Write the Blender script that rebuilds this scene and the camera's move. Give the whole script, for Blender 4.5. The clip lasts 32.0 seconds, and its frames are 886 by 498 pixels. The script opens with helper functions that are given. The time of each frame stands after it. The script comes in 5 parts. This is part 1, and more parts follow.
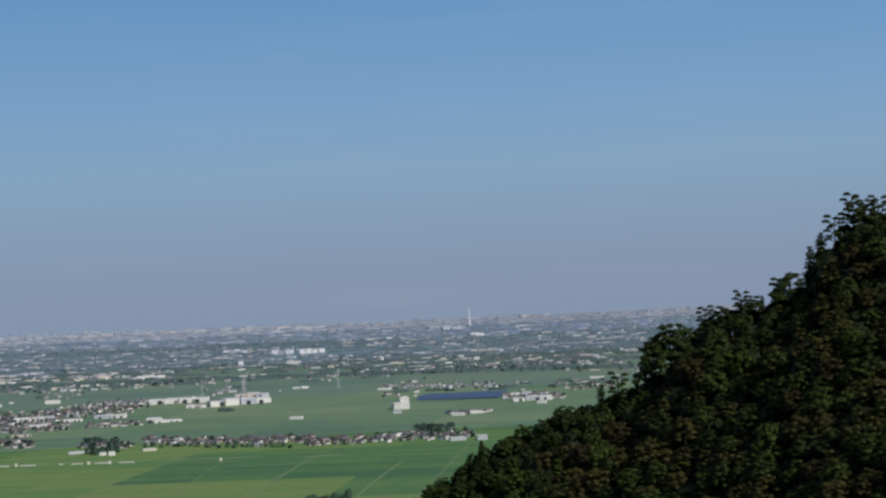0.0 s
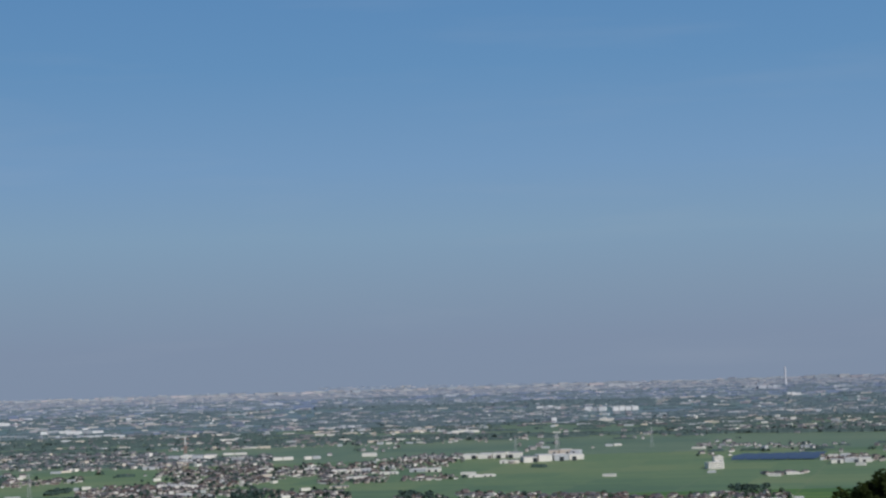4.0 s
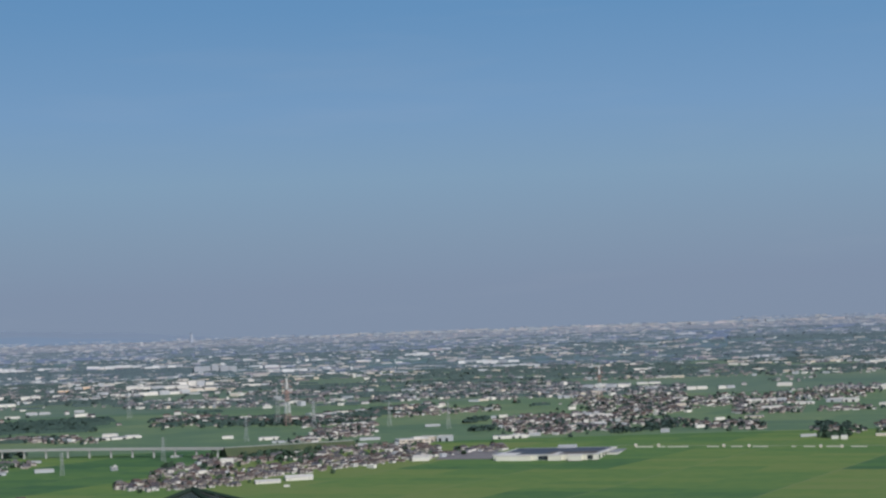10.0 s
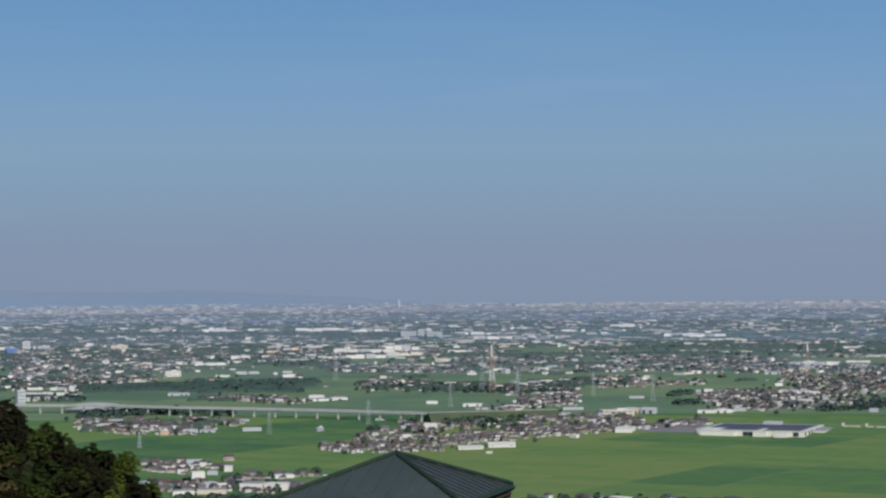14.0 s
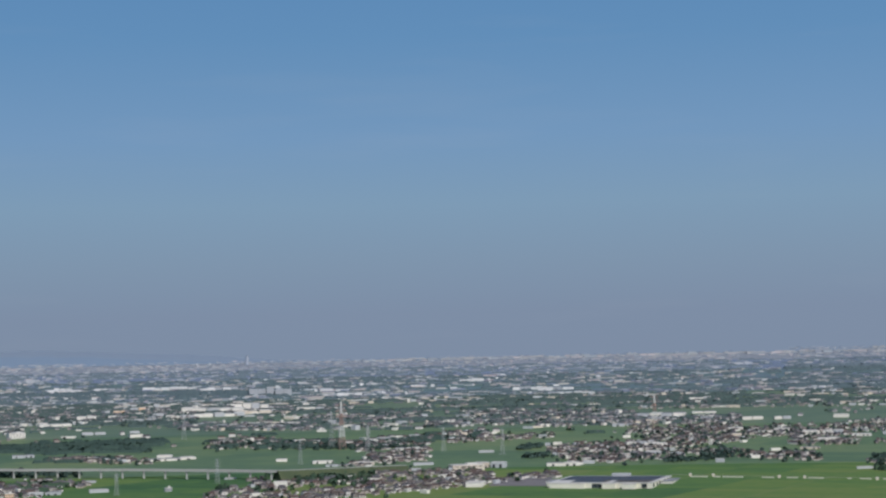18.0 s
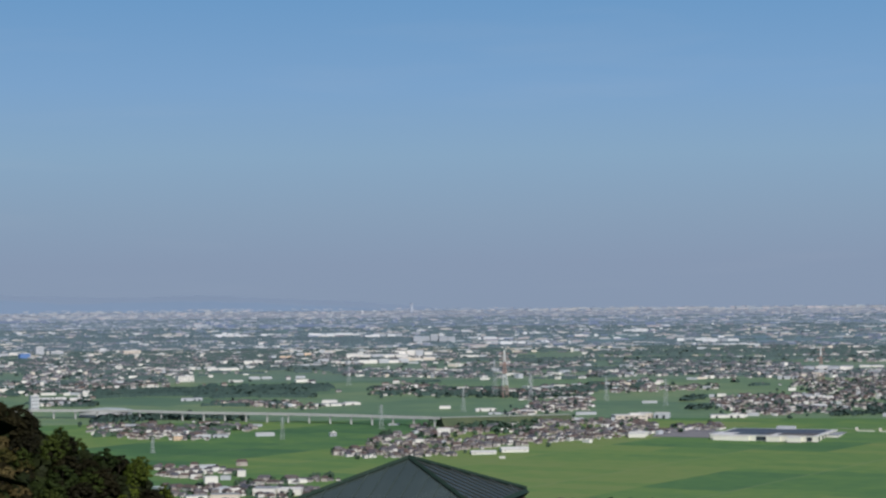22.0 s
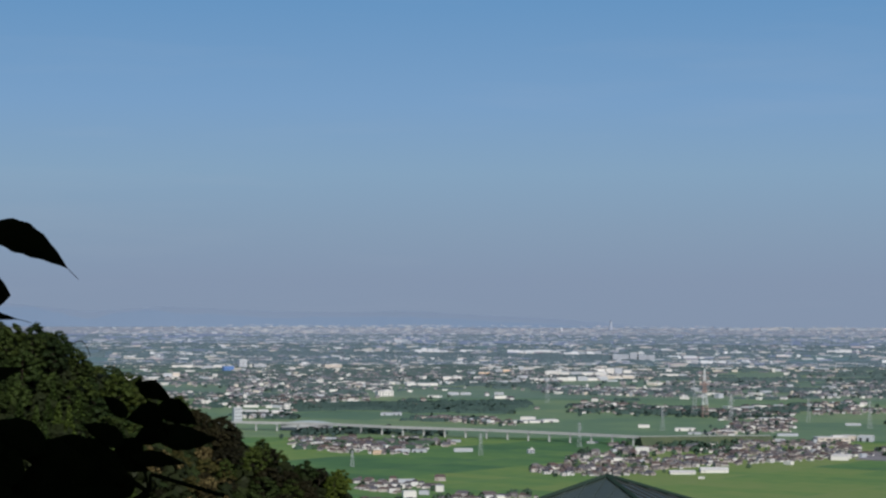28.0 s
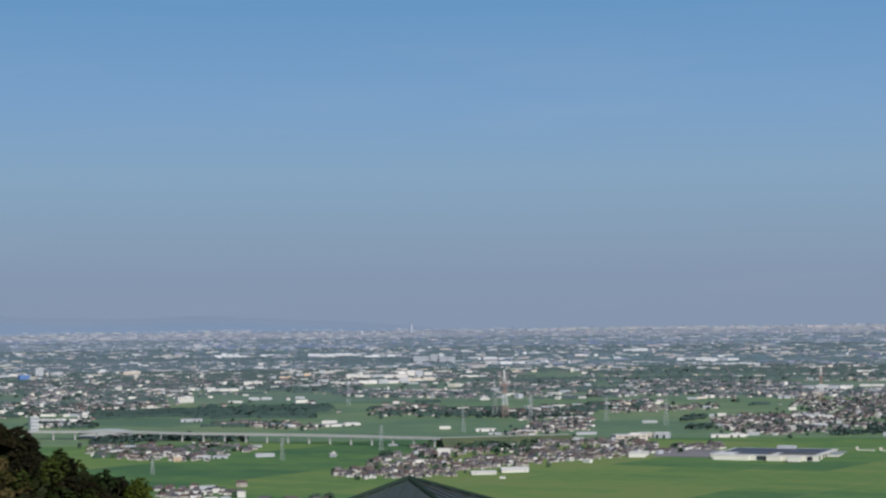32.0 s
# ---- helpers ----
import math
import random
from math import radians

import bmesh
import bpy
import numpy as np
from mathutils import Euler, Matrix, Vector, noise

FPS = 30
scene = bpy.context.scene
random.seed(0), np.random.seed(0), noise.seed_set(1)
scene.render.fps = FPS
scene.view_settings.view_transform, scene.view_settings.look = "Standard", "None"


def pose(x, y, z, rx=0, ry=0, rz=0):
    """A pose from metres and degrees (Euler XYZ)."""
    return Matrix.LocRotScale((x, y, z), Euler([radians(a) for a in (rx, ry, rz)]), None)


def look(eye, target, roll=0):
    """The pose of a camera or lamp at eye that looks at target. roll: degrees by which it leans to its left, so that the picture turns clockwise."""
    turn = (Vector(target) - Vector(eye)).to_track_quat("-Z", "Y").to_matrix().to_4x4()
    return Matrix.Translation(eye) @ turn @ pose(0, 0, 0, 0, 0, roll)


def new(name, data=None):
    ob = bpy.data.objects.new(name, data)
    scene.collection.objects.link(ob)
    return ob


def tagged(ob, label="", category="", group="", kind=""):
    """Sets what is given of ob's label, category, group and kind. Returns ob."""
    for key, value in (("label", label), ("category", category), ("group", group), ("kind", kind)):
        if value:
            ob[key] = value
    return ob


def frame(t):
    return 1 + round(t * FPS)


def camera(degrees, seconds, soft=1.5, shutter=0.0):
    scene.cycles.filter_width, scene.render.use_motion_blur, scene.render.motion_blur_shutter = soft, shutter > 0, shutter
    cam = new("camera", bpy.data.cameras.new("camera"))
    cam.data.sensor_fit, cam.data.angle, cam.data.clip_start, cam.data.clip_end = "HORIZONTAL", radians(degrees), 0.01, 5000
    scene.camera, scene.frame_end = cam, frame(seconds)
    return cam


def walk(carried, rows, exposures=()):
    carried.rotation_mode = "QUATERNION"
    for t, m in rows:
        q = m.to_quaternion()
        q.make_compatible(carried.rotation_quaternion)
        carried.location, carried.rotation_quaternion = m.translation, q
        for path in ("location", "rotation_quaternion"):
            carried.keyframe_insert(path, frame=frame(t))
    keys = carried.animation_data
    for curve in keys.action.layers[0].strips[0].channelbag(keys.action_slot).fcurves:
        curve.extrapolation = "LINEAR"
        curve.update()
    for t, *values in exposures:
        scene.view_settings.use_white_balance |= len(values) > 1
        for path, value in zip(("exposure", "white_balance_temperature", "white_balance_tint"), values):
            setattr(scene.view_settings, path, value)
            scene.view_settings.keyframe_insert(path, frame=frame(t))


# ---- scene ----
cam = camera(25.5, 32.0, soft=2.4)
EYE = 200.0
# seconds, turn to the left, look up, lean to the right, step to the right and rise (cm)
ROWS = [
    (0.0, -0.022, 1.826, 2.556, 0.0, 0.0),
    (0.5, 1.537, 1.568, 2.572, 0.0, 0.0),
    (1.0, 2.946, 1.339, 2.434, 0.0, 0.0),
    (1.5, 3.837, 1.687, 2.536, 0.0, 0.0),
    (2.0, 4.906, 2.230, 2.445, 0.0, 0.0),
    (2.5, 6.310, 2.932, 2.499, 0.0, 0.0),
    (3.0, 7.635, 3.625, 2.504, 0.0, 0.0),
    (3.5, 8.749, 3.851, 2.093, 0.0, 0.0),
    (5.5, 9.348, 3.617, 1.642, 0.0, 0.0),
    (6.0, 9.406, 3.318, 1.644, 0.0, 0.0),
    (6.5, 9.478, 3.010, 1.652, 0.0, 0.0),
    (7.0, 9.774, 2.707, 1.559, 0.0, 0.0),
    (7.5, 10.858, 2.470, 1.597, 0.0, 0.0),
    (8.0, 12.700, 2.342, 1.806, 0.0, 0.0),
    (8.5, 15.061, 2.294, 1.930, 0.0, 0.0),
    (9.0, 17.618, 2.431, 2.237, 0.0, 0.0),
    (9.5, 19.582, 2.405, 2.309, 0.0, 0.0),
    (10.0, 21.149, 2.181, 2.066, 0.0, 0.0),
    (10.5, 22.229, 1.643, 1.825, 0.0, 0.0),
    (11.0, 23.102, 1.185, 1.376, 0.0, 0.0),
    (11.5, 23.809, 1.000, 1.127, 0.0, 0.0),
    (12.0, 24.847, 0.969, 0.933, 0.0, 0.0),
    (12.5, 25.979, 1.176, 0.821, 0.0, 0.0),
    (13.0, 26.952, 1.358, 0.658, 0.0, 0.0),
    (13.5, 27.607, 1.363, 0.563, 0.0, 0.0),
    (14.0, 27.240, 1.409, 0.464, 0.0, 0.0),
    (14.5, 26.023, 1.489, 0.454, 0.0, 0.0),
    (15.0, 24.522, 1.540, 0.505, 0.0, 0.0),
    (15.5, 23.226, 1.617, 0.503, 0.0, 0.0),
    (17.5, 22.575, 2.792, 0.996, 0.0, 0.0),
    (18.0, 22.775, 2.978, 1.244, 0.0, 0.0),
    (18.5, 22.999, 2.713, 1.334, 0.0, 0.0),
    (19.0, 23.505, 2.356, 1.417, 0.0, 0.0),
    (19.5, 24.003, 1.901, 1.284, 0.0, 0.0),
    (20.0, 24.641, 1.729, 1.136, 0.0, 0.0),
    (20.5, 25.243, 1.585, 1.022, 0.0, 0.0),
    (21.0, 25.666, 1.521, 0.712, 0.0, 0.0),
    (21.5, 26.501, 1.630, 0.575, 0.0, 0.0),
    (22.0, 27.612, 1.556, 0.523, -1.0, 0.0),
    (22.5, 28.701, 1.512, 0.338, -2.5, 0.0),
    (23.0, 30.045, 1.727, 0.236, -3.5, 0.0),
    (23.5, 31.272, 1.870, 0.111, -3.4, 0.0),
    (24.0, 32.522, 1.934, -0.018, -3.3, 0.0),
    (24.5, 33.683, 2.047, 0.133, -2.05, -0.2),
    (25.0, 34.319, 2.051, 0.253, -0.85, -0.7),
    (25.5, 34.619, 2.097, 0.218, -0.75, -0.4),
    (27.5, 33.644, 2.032, -0.187, -0.2, 0.0),
    (28.0, 33.455, 2.070, -0.177, 0, 0.0),
    (28.5, 33.287, 2.117, -0.103, -0.3, 0.0),
    (29.0, 33.091, 2.056, 0.043, 0.1, 0.0),
    (29.5, 32.867, 2.071, 0.290, -0.3, 0.0),
    (30.0, 32.386, 2.040, 0.516, 0, 0.4),
    (30.5, 31.432, 1.970, 0.577, 0, 0.0),
    (31.0, 30.221, 2.017, 0.725, 0, 0.0),
    (31.5, 28.907, 2.031, 0.689, 0, 0.0),
    (32.0, 27.593, 2.145, 0.672, 0, 0.0),
]
EXPOSURES = [(0.0, -0.02), (1.0, -0.1), (2.0, 0.2), (3.0, -0.2), (3.5, -0.2), (5.5, 0.03), (6.0, 0.07), (7.0, 0.22), (8.0, 0.26), (9.0, 0.02), (10.0, -0.13), (11.0, 0.0), (12.0, 0.31), (13.0, -0.04), (14.0, -0.06), (15.0, -0.12), (18.0, -0.18), (19.0, 0.03), (20.0, 0.07), (21.0, 0.12), (22.0, 0.04), (23.0, -0.02), (24.0, -0.05), (25.0, 0.0), (28.0, -0.03), (29.0, -0.06), (30.0, -0.05), (31.0, -0.03), (32.0, 0.0)]
walk(cam, [(t, pose(0.01 * side * math.cos(radians(turn)), 0.01 * side * math.sin(radians(turn)), EYE + 0.01 * rise, 90 + up, 0, turn) @ pose(0, 0, 0, 0, 0, -lean))
           for t, turn, up, lean, side, rise in ROWS], EXPOSURES)

# ---- sky, sun ----
def srgb(r, g, b):
    return tuple((c / 255 / 12.92) if c < 11 else ((c / 255 + 0.055) / 1.055) ** 2.4 for c in (r, g, b))


SUN_TURN, SUN_UP = 128.0, 40.0      # clockwise from the way ahead, and above the horizon
world = bpy.data.worlds.new("world")
scene.world = world
world.use_nodes = True
wn, wl = world.node_tree.nodes, world.node_tree.links
wn.clear()
w_out, w_bg, w_bg2, w_mix = (wn.new(k) for k in ("ShaderNodeOutputWorld", "ShaderNodeBackground", "ShaderNodeBackground", "ShaderNodeMixShader"))
w_sky, w_co, w_sep, w_band, w_fade = (wn.new(k) for k in ("ShaderNodeTexSky", "ShaderNodeTexCoord", "ShaderNodeSeparateXYZ", "ShaderNodeValToRGB", "ShaderNodeMapRange"))
w_sky.sky_type, w_sky.sun_disc = "NISHITA", False
w_sky.sun_elevation, w_sky.sun_rotation = radians(SUN_UP), radians(SUN_TURN)
w_sky.altitude, w_sky.dust_density = 200, 2.0
w_bg.inputs["Strength"].default_value = 0.09
w_bg2.inputs["Strength"].default_value = 1.0
# hazy air low over the plain: grey-violet at the horizon, clear blue higher up
HAZE = [(0.0, (133, 149, 173)), (0.02, (133, 150, 175)), (0.045, (134, 157, 182)), (0.075, (133, 164, 192)), (0.11, (122, 160, 199)), (0.16, (104, 150, 195)), (0.25, (86, 135, 188))]
w_band.color_ramp.elements.remove(w_band.color_ramp.elements[1])
for i, (p, c) in enumerate(HAZE):
    e = w_band.color_ramp.elements[0] if i == 0 else w_band.color_ramp.elements.new(p)
    e.position, e.color = p, (*srgb(*c), 1)
w_fade.inputs["From Min"].default_value, w_fade.inputs["From Max"].default_value = 0.2, 0.45
wl.new(w_co.outputs["Generated"], w_sep.inputs[0])
wl.new(w_sep.outputs["Z"], w_band.inputs[0])
wl.new(w_sep.outputs["Z"], w_fade.inputs["Value"])
wl.new(w_sky.outputs[0], w_bg.inputs["Color"])
w_map, w_noise, w_veil, w_gain = (wn.new(k) for k in ("ShaderNodeMapping", "ShaderNodeTexNoise", "ShaderNodeMapRange", "ShaderNodeMix"))
w_map.inputs["Scale"].default_value = (5, 5, 45)
w_noise.inputs["Scale"].default_value, w_noise.inputs["Detail"].default_value = 1.0, 6.0
w_veil.inputs["From Min"].default_value, w_veil.inputs["From Max"].default_value = 0.55, 0.8
w_veil.inputs["To Max"].default_value = 0.10
w_gain.data_type = "RGBA"
w_gain.inputs["B"].default_value = (*srgb(176, 184, 196), 1)
wl.new(w_co.outputs["Generated"], w_map.inputs["Vector"])
wl.new(w_map.outputs[0], w_noise.inputs["Vector"])
wl.new(w_noise.outputs[0], w_veil.inputs["Value"])
wl.new(w_veil.outputs[0], w_gain.inputs["Factor"])
wl.new(w_band.outputs[0], w_gain.inputs["A"])
wl.new(w_gain.outputs["Result"], w_bg2.inputs["Color"])
wl.new(w_fade.outputs[0], w_mix.inputs[0])
wl.new(w_bg2.outputs[0], w_mix.inputs[1])
wl.new(w_bg.outputs[0], w_mix.inputs[2])
wl.new(w_mix.outputs[0], w_out.inputs["Surface"])

sun = new("sun", bpy.data.lights.new("sun", "SUN"))
sun.data.energy, sun.data.angle, sun.data.color = 3.2, radians(0.5), (1.0, 0.968, 0.94)
a, b = radians(SUN_TURN), radians(SUN_UP)
SUN_WAY = Vector((math.sin(a) * math.cos(b), math.cos(a) * math.cos(b), math.sin(b)))
sun.matrix_world = look(SUN_WAY * 400 + Vector((0, 0, EYE)), (0, 0, EYE))


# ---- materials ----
# true distance at which each zone of the plain begins (m): rice country in three parts, outskirts, two parts of the
# city; zone by zone the colours carry more painted haze
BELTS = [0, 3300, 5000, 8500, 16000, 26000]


def blend(c, d, k):
    return tuple(p + (q - p) * k for p, q in zip(c, d))


def surface(name, colours, scale=1.0, rough=0.8, bump=0.0, vary="", metal=0.0, detail=4.0, coords="Object", gloss=0.3):
    """A procedural surface: colours spread by noise at two sizes, or by a random value for each piece, with fine relief."""
    m = bpy.data.materials.new(name)
    m.use_nodes = True
    n, l = m.node_tree.nodes, m.node_tree.links
    p = n["Principled BSDF"]
    p.inputs["Roughness"].default_value, p.inputs["Metallic"].default_value = rough, metal
    p.inputs["Specular IOR Level"].default_value = gloss
    co = n.new("ShaderNodeTexCoord")
    big, fine = n.new("ShaderNodeTexNoise"), n.new("ShaderNodeTexNoise")
    big.inputs["Scale"].default_value, fine.inputs["Scale"].default_value = scale, scale * 7.3
    big.inputs["Detail"].default_value = fine.inputs["Detail"].default_value = detail
    add = n.new("ShaderNodeMath")
    add.operation = "MULTIPLY_ADD"
    l.new(co.outputs[coords], big.inputs["Vector"])
    l.new(co.outputs[coords], fine.inputs["Vector"])
    l.new(fine.outputs[0], add.inputs[0])
    add.inputs[1].default_value = 0.5
    l.new(big.outputs[0], add.inputs[2])
    fac = add.outputs[0]
    spread = n.new("ShaderNodeMapRange")
    spread.inputs["From Min"].default_value, spread.inputs["From Max"].default_value = 0.5, 1.0
    l.new(fac, spread.inputs["Value"])
    fac = spread.outputs[0]
    if vary:
        info = n.new("ShaderNodeNewGeometry" if vary == "piece" else "ShaderNodeObjectInfo")
        mixer = n.new("ShaderNodeMath")
        mixer.operation = "MULTIPLY_ADD"
        l.new(fac, mixer.inputs[0])
        mixer.inputs[1].default_value = 0.16
        less = n.new("ShaderNodeMath")
        less.operation = "MULTIPLY"
        less.inputs[1].default_value = 0.86
        l.new(info.outputs["Random Per Island" if vary == "piece" else "Random"], less.inputs[0])
        l.new(less.outputs[0], mixer.inputs[2])
        fac = mixer.outputs[0]
    ramp = n.new("ShaderNodeValToRGB")
    ramp.color_ramp.elements.remove(ramp.color_ramp.elements[1])
    for i, c in enumerate(colours):
        pos = i / max(1, len(colours) - 1)
        e = ramp.color_ramp.elements[0] if i == 0 else ramp.color_ramp.elements.new(pos)
        e.position, e.color = pos, (*c, 1)
    l.new(fac, ramp.inputs[0])
    l.new(ramp.outputs[0], p.inputs["Base Color"])
    if bump:
        b = n.new("ShaderNodeBump")
        b.inputs["Strength"].default_value, b.inputs["Distance"].default_value = bump, 0.2 / scale
        l.new(fine.outputs[0], b.inputs["Height"])
        l.new(b.outputs[0], p.inputs["Normal"])
    return m


def paddy(name, greens, gloss, rough=0.55):
    """Rice fields: oblong plots of differing green between pale paths, on the true plan held in the UV map."""
    m = bpy.data.materials.new(name)
    m.use_nodes = True
    n, l = m.node_tree.nodes, m.node_tree.links
    p = n["Principled BSDF"]
    p.inputs["Roughness"].default_value = rough
    p.inputs["Specular IOR Level"].default_value = gloss
    uv, turn = n.new("ShaderNodeUVMap"), n.new("ShaderNodeMapping")
    turn.inputs["Rotation"].default_value = (0, 0, radians(4.6))
    l.new(uv.outputs[0], turn.inputs["Vector"])
    snap, rnd = n.new("ShaderNodeVectorMath"), n.new("ShaderNodeTexWhiteNoise")
    snap.operation = "SNAP"
    snap.inputs[1].default_value = (0.105, 0.045, 1)
    l.new(turn.outputs[0], snap.inputs[0])
    rnd.noise_dimensions = "2D"
    l.new(snap.outputs[0], rnd.inputs["Vector"])
    snap2, rnd2 = n.new("ShaderNodeVectorMath"), n.new("ShaderNodeTexWhiteNoise")
    snap2.operation = "SNAP"
    snap2.inputs[1].default_value = (0.315, 0.27, 1)
    l.new(turn.outputs[0], snap2.inputs[0])
    rnd2.noise_dimensions = "2D"
    l.new(snap2.outputs[0], rnd2.inputs["Vector"])
    big, fine = n.new("ShaderNodeTexNoise"), n.new("ShaderNodeTexNoise")
    for t, s in ((big, 1.3), (fine, 42.0)):
        t.inputs["Scale"].default_value = s
        l.new(turn.outputs[0], t.inputs["Vector"])
    fac = None
    for src, k in ((rnd.outputs["Value"], 0.34), (rnd2.outputs["Value"], 0.52), (big.outputs[0], 0.8), (fine.outputs[0], 0.55)):
        a = n.new("ShaderNodeMath")
        a.operation = "MULTIPLY_ADD"
        l.new(src, a.inputs[0])
        a.inputs[1].default_value = k
        if fac:
            l.new(fac, a.inputs[2])
        else:
            a.inputs[2].default_value = -0.68
        fac = a.outputs[0]
    ramp = n.new("ShaderNodeValToRGB")
    ramp.color_ramp.elements.remove(ramp.color_ramp.elements[1])
    for i, c in enumerate(greens):
        pos = i / (len(greens) - 1)
        e = ramp.color_ramp.elements[0] if i == 0 else ramp.color_ramp.elements.new(pos)
        e.position, e.color = pos, (*c, 1)
    l.new(fac, ramp.inputs[0])
    # pale tracks of trodden earth between the blocks of plots
    cut, part_of, edge, path = (n.new(k) for k in ("ShaderNodeSeparateXYZ", "ShaderNodeMath", "ShaderNodeMath", "ShaderNodeMix"))
    part_of.operation, edge.operation, path.data_type = "PINGPONG", "LESS_THAN", "RGBA"
    part_of.inputs[1].default_value, edge.inputs[1].default_value = 0.105, 0.0014
    path.inputs["B"].default_value = (0.20, 0.21, 0.13, 1)
    weak = n.new("ShaderNodeMath")
    weak.operation = "MULTIPLY"
    weak.inputs[1].default_value = 0.4
    l.new(turn.outputs[0], cut.inputs[0])
    l.new(cut.outputs["X"], part_of.inputs[0])
    l.new(part_of.outputs[0], edge.inputs[0])
    l.new(edge.outputs[0], weak.inputs[0])
    l.new(weak.outputs[0], path.inputs["Factor"])
    l.new(ramp.outputs[0], path.inputs["A"])
    l.new(path.outputs["Result"], p.inputs["Base Color"])
    return m


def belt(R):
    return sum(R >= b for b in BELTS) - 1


# field and ground colours turn bluer and paler zone by zone: haze painted in
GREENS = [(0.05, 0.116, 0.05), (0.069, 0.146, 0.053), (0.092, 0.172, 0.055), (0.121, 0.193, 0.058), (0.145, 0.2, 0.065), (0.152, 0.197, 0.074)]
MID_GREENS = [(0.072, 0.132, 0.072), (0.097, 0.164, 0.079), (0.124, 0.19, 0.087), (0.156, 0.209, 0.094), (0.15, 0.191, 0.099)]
WALLS = [(0.74, 0.72, 0.69), (0.16, 0.14, 0.13), (0.80, 0.78, 0.75), (0.36, 0.32, 0.30), (0.13, 0.12, 0.12), (0.54, 0.49, 0.45), (0.24, 0.20, 0.18), (0.62, 0.58, 0.55), (0.76, 0.74, 0.72), (0.20, 0.18, 0.18), (0.44, 0.38, 0.33)]
ROOFS = [(0.065, 0.062, 0.068), (0.115, 0.112, 0.122), (0.095, 0.070, 0.062), (0.16, 0.155, 0.16), (0.065, 0.070, 0.090), (0.12, 0.082, 0.070), (0.085, 0.078, 0.08)]
HAZED_SUBURB_GROUND = [(0.078, 0.142, 0.128), (0.104, 0.172, 0.148), (0.120, 0.172, 0.186), (0.140, 0.185, 0.232), (0.172, 0.212, 0.270)]
HAZED_CITY_GROUND = [(0.147, 0.192, 0.275), (0.176, 0.221, 0.319), (0.204, 0.24, 0.336)]
# walls, roofs and woods of the farther zones: haze mixed into their colours
HAZED_SUBURB_WALLS = [(0.62, 0.58, 0.59), (0.20, 0.22, 0.27), (0.52, 0.44, 0.43), (0.34, 0.34, 0.36), (0.24, 0.26, 0.31), (0.46, 0.42, 0.42), (0.58, 0.52, 0.50)]
HAZED_SUBURB_ROOFS = [(0.13, 0.16, 0.231), (0.17, 0.21, 0.297), (0.2, 0.19, 0.22), (0.22, 0.26, 0.352)]
HAZED_CITY_WALLS = [(0.25, 0.29, 0.36), (0.34, 0.35, 0.40), (0.24, 0.28, 0.35), (0.44, 0.40, 0.42), (0.56, 0.52, 0.53)]
HAZED_CITY_ROOFS = [(0.17, 0.22, 0.29), (0.20, 0.25, 0.32), (0.22, 0.25, 0.30)]
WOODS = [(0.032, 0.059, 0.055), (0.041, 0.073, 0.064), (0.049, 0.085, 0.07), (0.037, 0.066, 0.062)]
HAZED_SUBURB_WOODS = [(0.080, 0.120, 0.138), (0.098, 0.143, 0.158)]


# one material for each zone, the farther ones with haze in the colour
def zones(country, suburb, city):
    return [country] * 3 + [suburb] + [city] * 2


FIELD = zones(paddy("hazed_rice_field", [(0.080, 0.134, 0.088), (0.108, 0.166, 0.098), (0.132, 0.184, 0.106), (0.160, 0.200, 0.118)], 0.5, 0.55), paddy("hazed_outskirts_ground", HAZED_SUBURB_GROUND, 0.75, 0.5), paddy("hazed_city_ground", HAZED_CITY_GROUND, 0.5))
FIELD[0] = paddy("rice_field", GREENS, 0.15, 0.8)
FIELD[1] = paddy("faintly_hazed_rice_field", MID_GREENS, 0.4, 0.6)
WALL = zones(*(surface(n, c, 0.4, 0.85, 0.1, "piece") for n, c in (("house_wall", WALLS), ("hazed_outskirts_wall", HAZED_SUBURB_WALLS), ("hazed_city_wall", HAZED_CITY_WALLS))))
ROOF = zones(*(surface(n, c, 0.4, 0.8, 0.1, "piece", gloss=0.12) for n, c in (("house_roof", ROOFS), ("hazed_outskirts_roof", HAZED_SUBURB_ROOFS), ("hazed_city_roof", HAZED_CITY_ROOFS))))
# darks lifted towards blue-grey: middle-distance haze put into the colour
HAZED_MID_WALLS = [blend(c, (0.40, 0.41, 0.43), 0.25) for c in WALLS]
HAZED_MID_ROOFS = [blend(c, (0.24, 0.26, 0.30), 0.3) for c in ROOFS]
WALL[2], ROOF[2] = surface("hazed_village_wall", HAZED_MID_WALLS, 0.4, 0.85, 0.1, "piece"), surface("hazed_village_roof", HAZED_MID_ROOFS, 0.4, 0.6, 0.1, "piece")
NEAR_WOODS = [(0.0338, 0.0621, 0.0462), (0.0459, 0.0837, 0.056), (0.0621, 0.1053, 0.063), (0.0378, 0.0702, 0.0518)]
GROVE = zones(surface("grove_leaves", WOODS, 0.02, 0.8, gloss=0.25), surface("hazed_outskirts_woods", HAZED_SUBURB_WOODS, 0.02, 0.7, gloss=0.4), surface("hazed_city_woods", [(0.115, 0.16, 0.195), (0.14, 0.185, 0.22)], 0.02, 0.7, gloss=0.4))
# grove leaves blended paler and bluer for the same painted haze
GROVE[2] = surface("hazed_village_grove_leaves", [blend(c, (0.10, 0.14, 0.145), 0.42) for c in WOODS], 0.02, 0.8, gloss=0.25)
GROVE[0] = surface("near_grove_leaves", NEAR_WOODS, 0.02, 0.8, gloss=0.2)
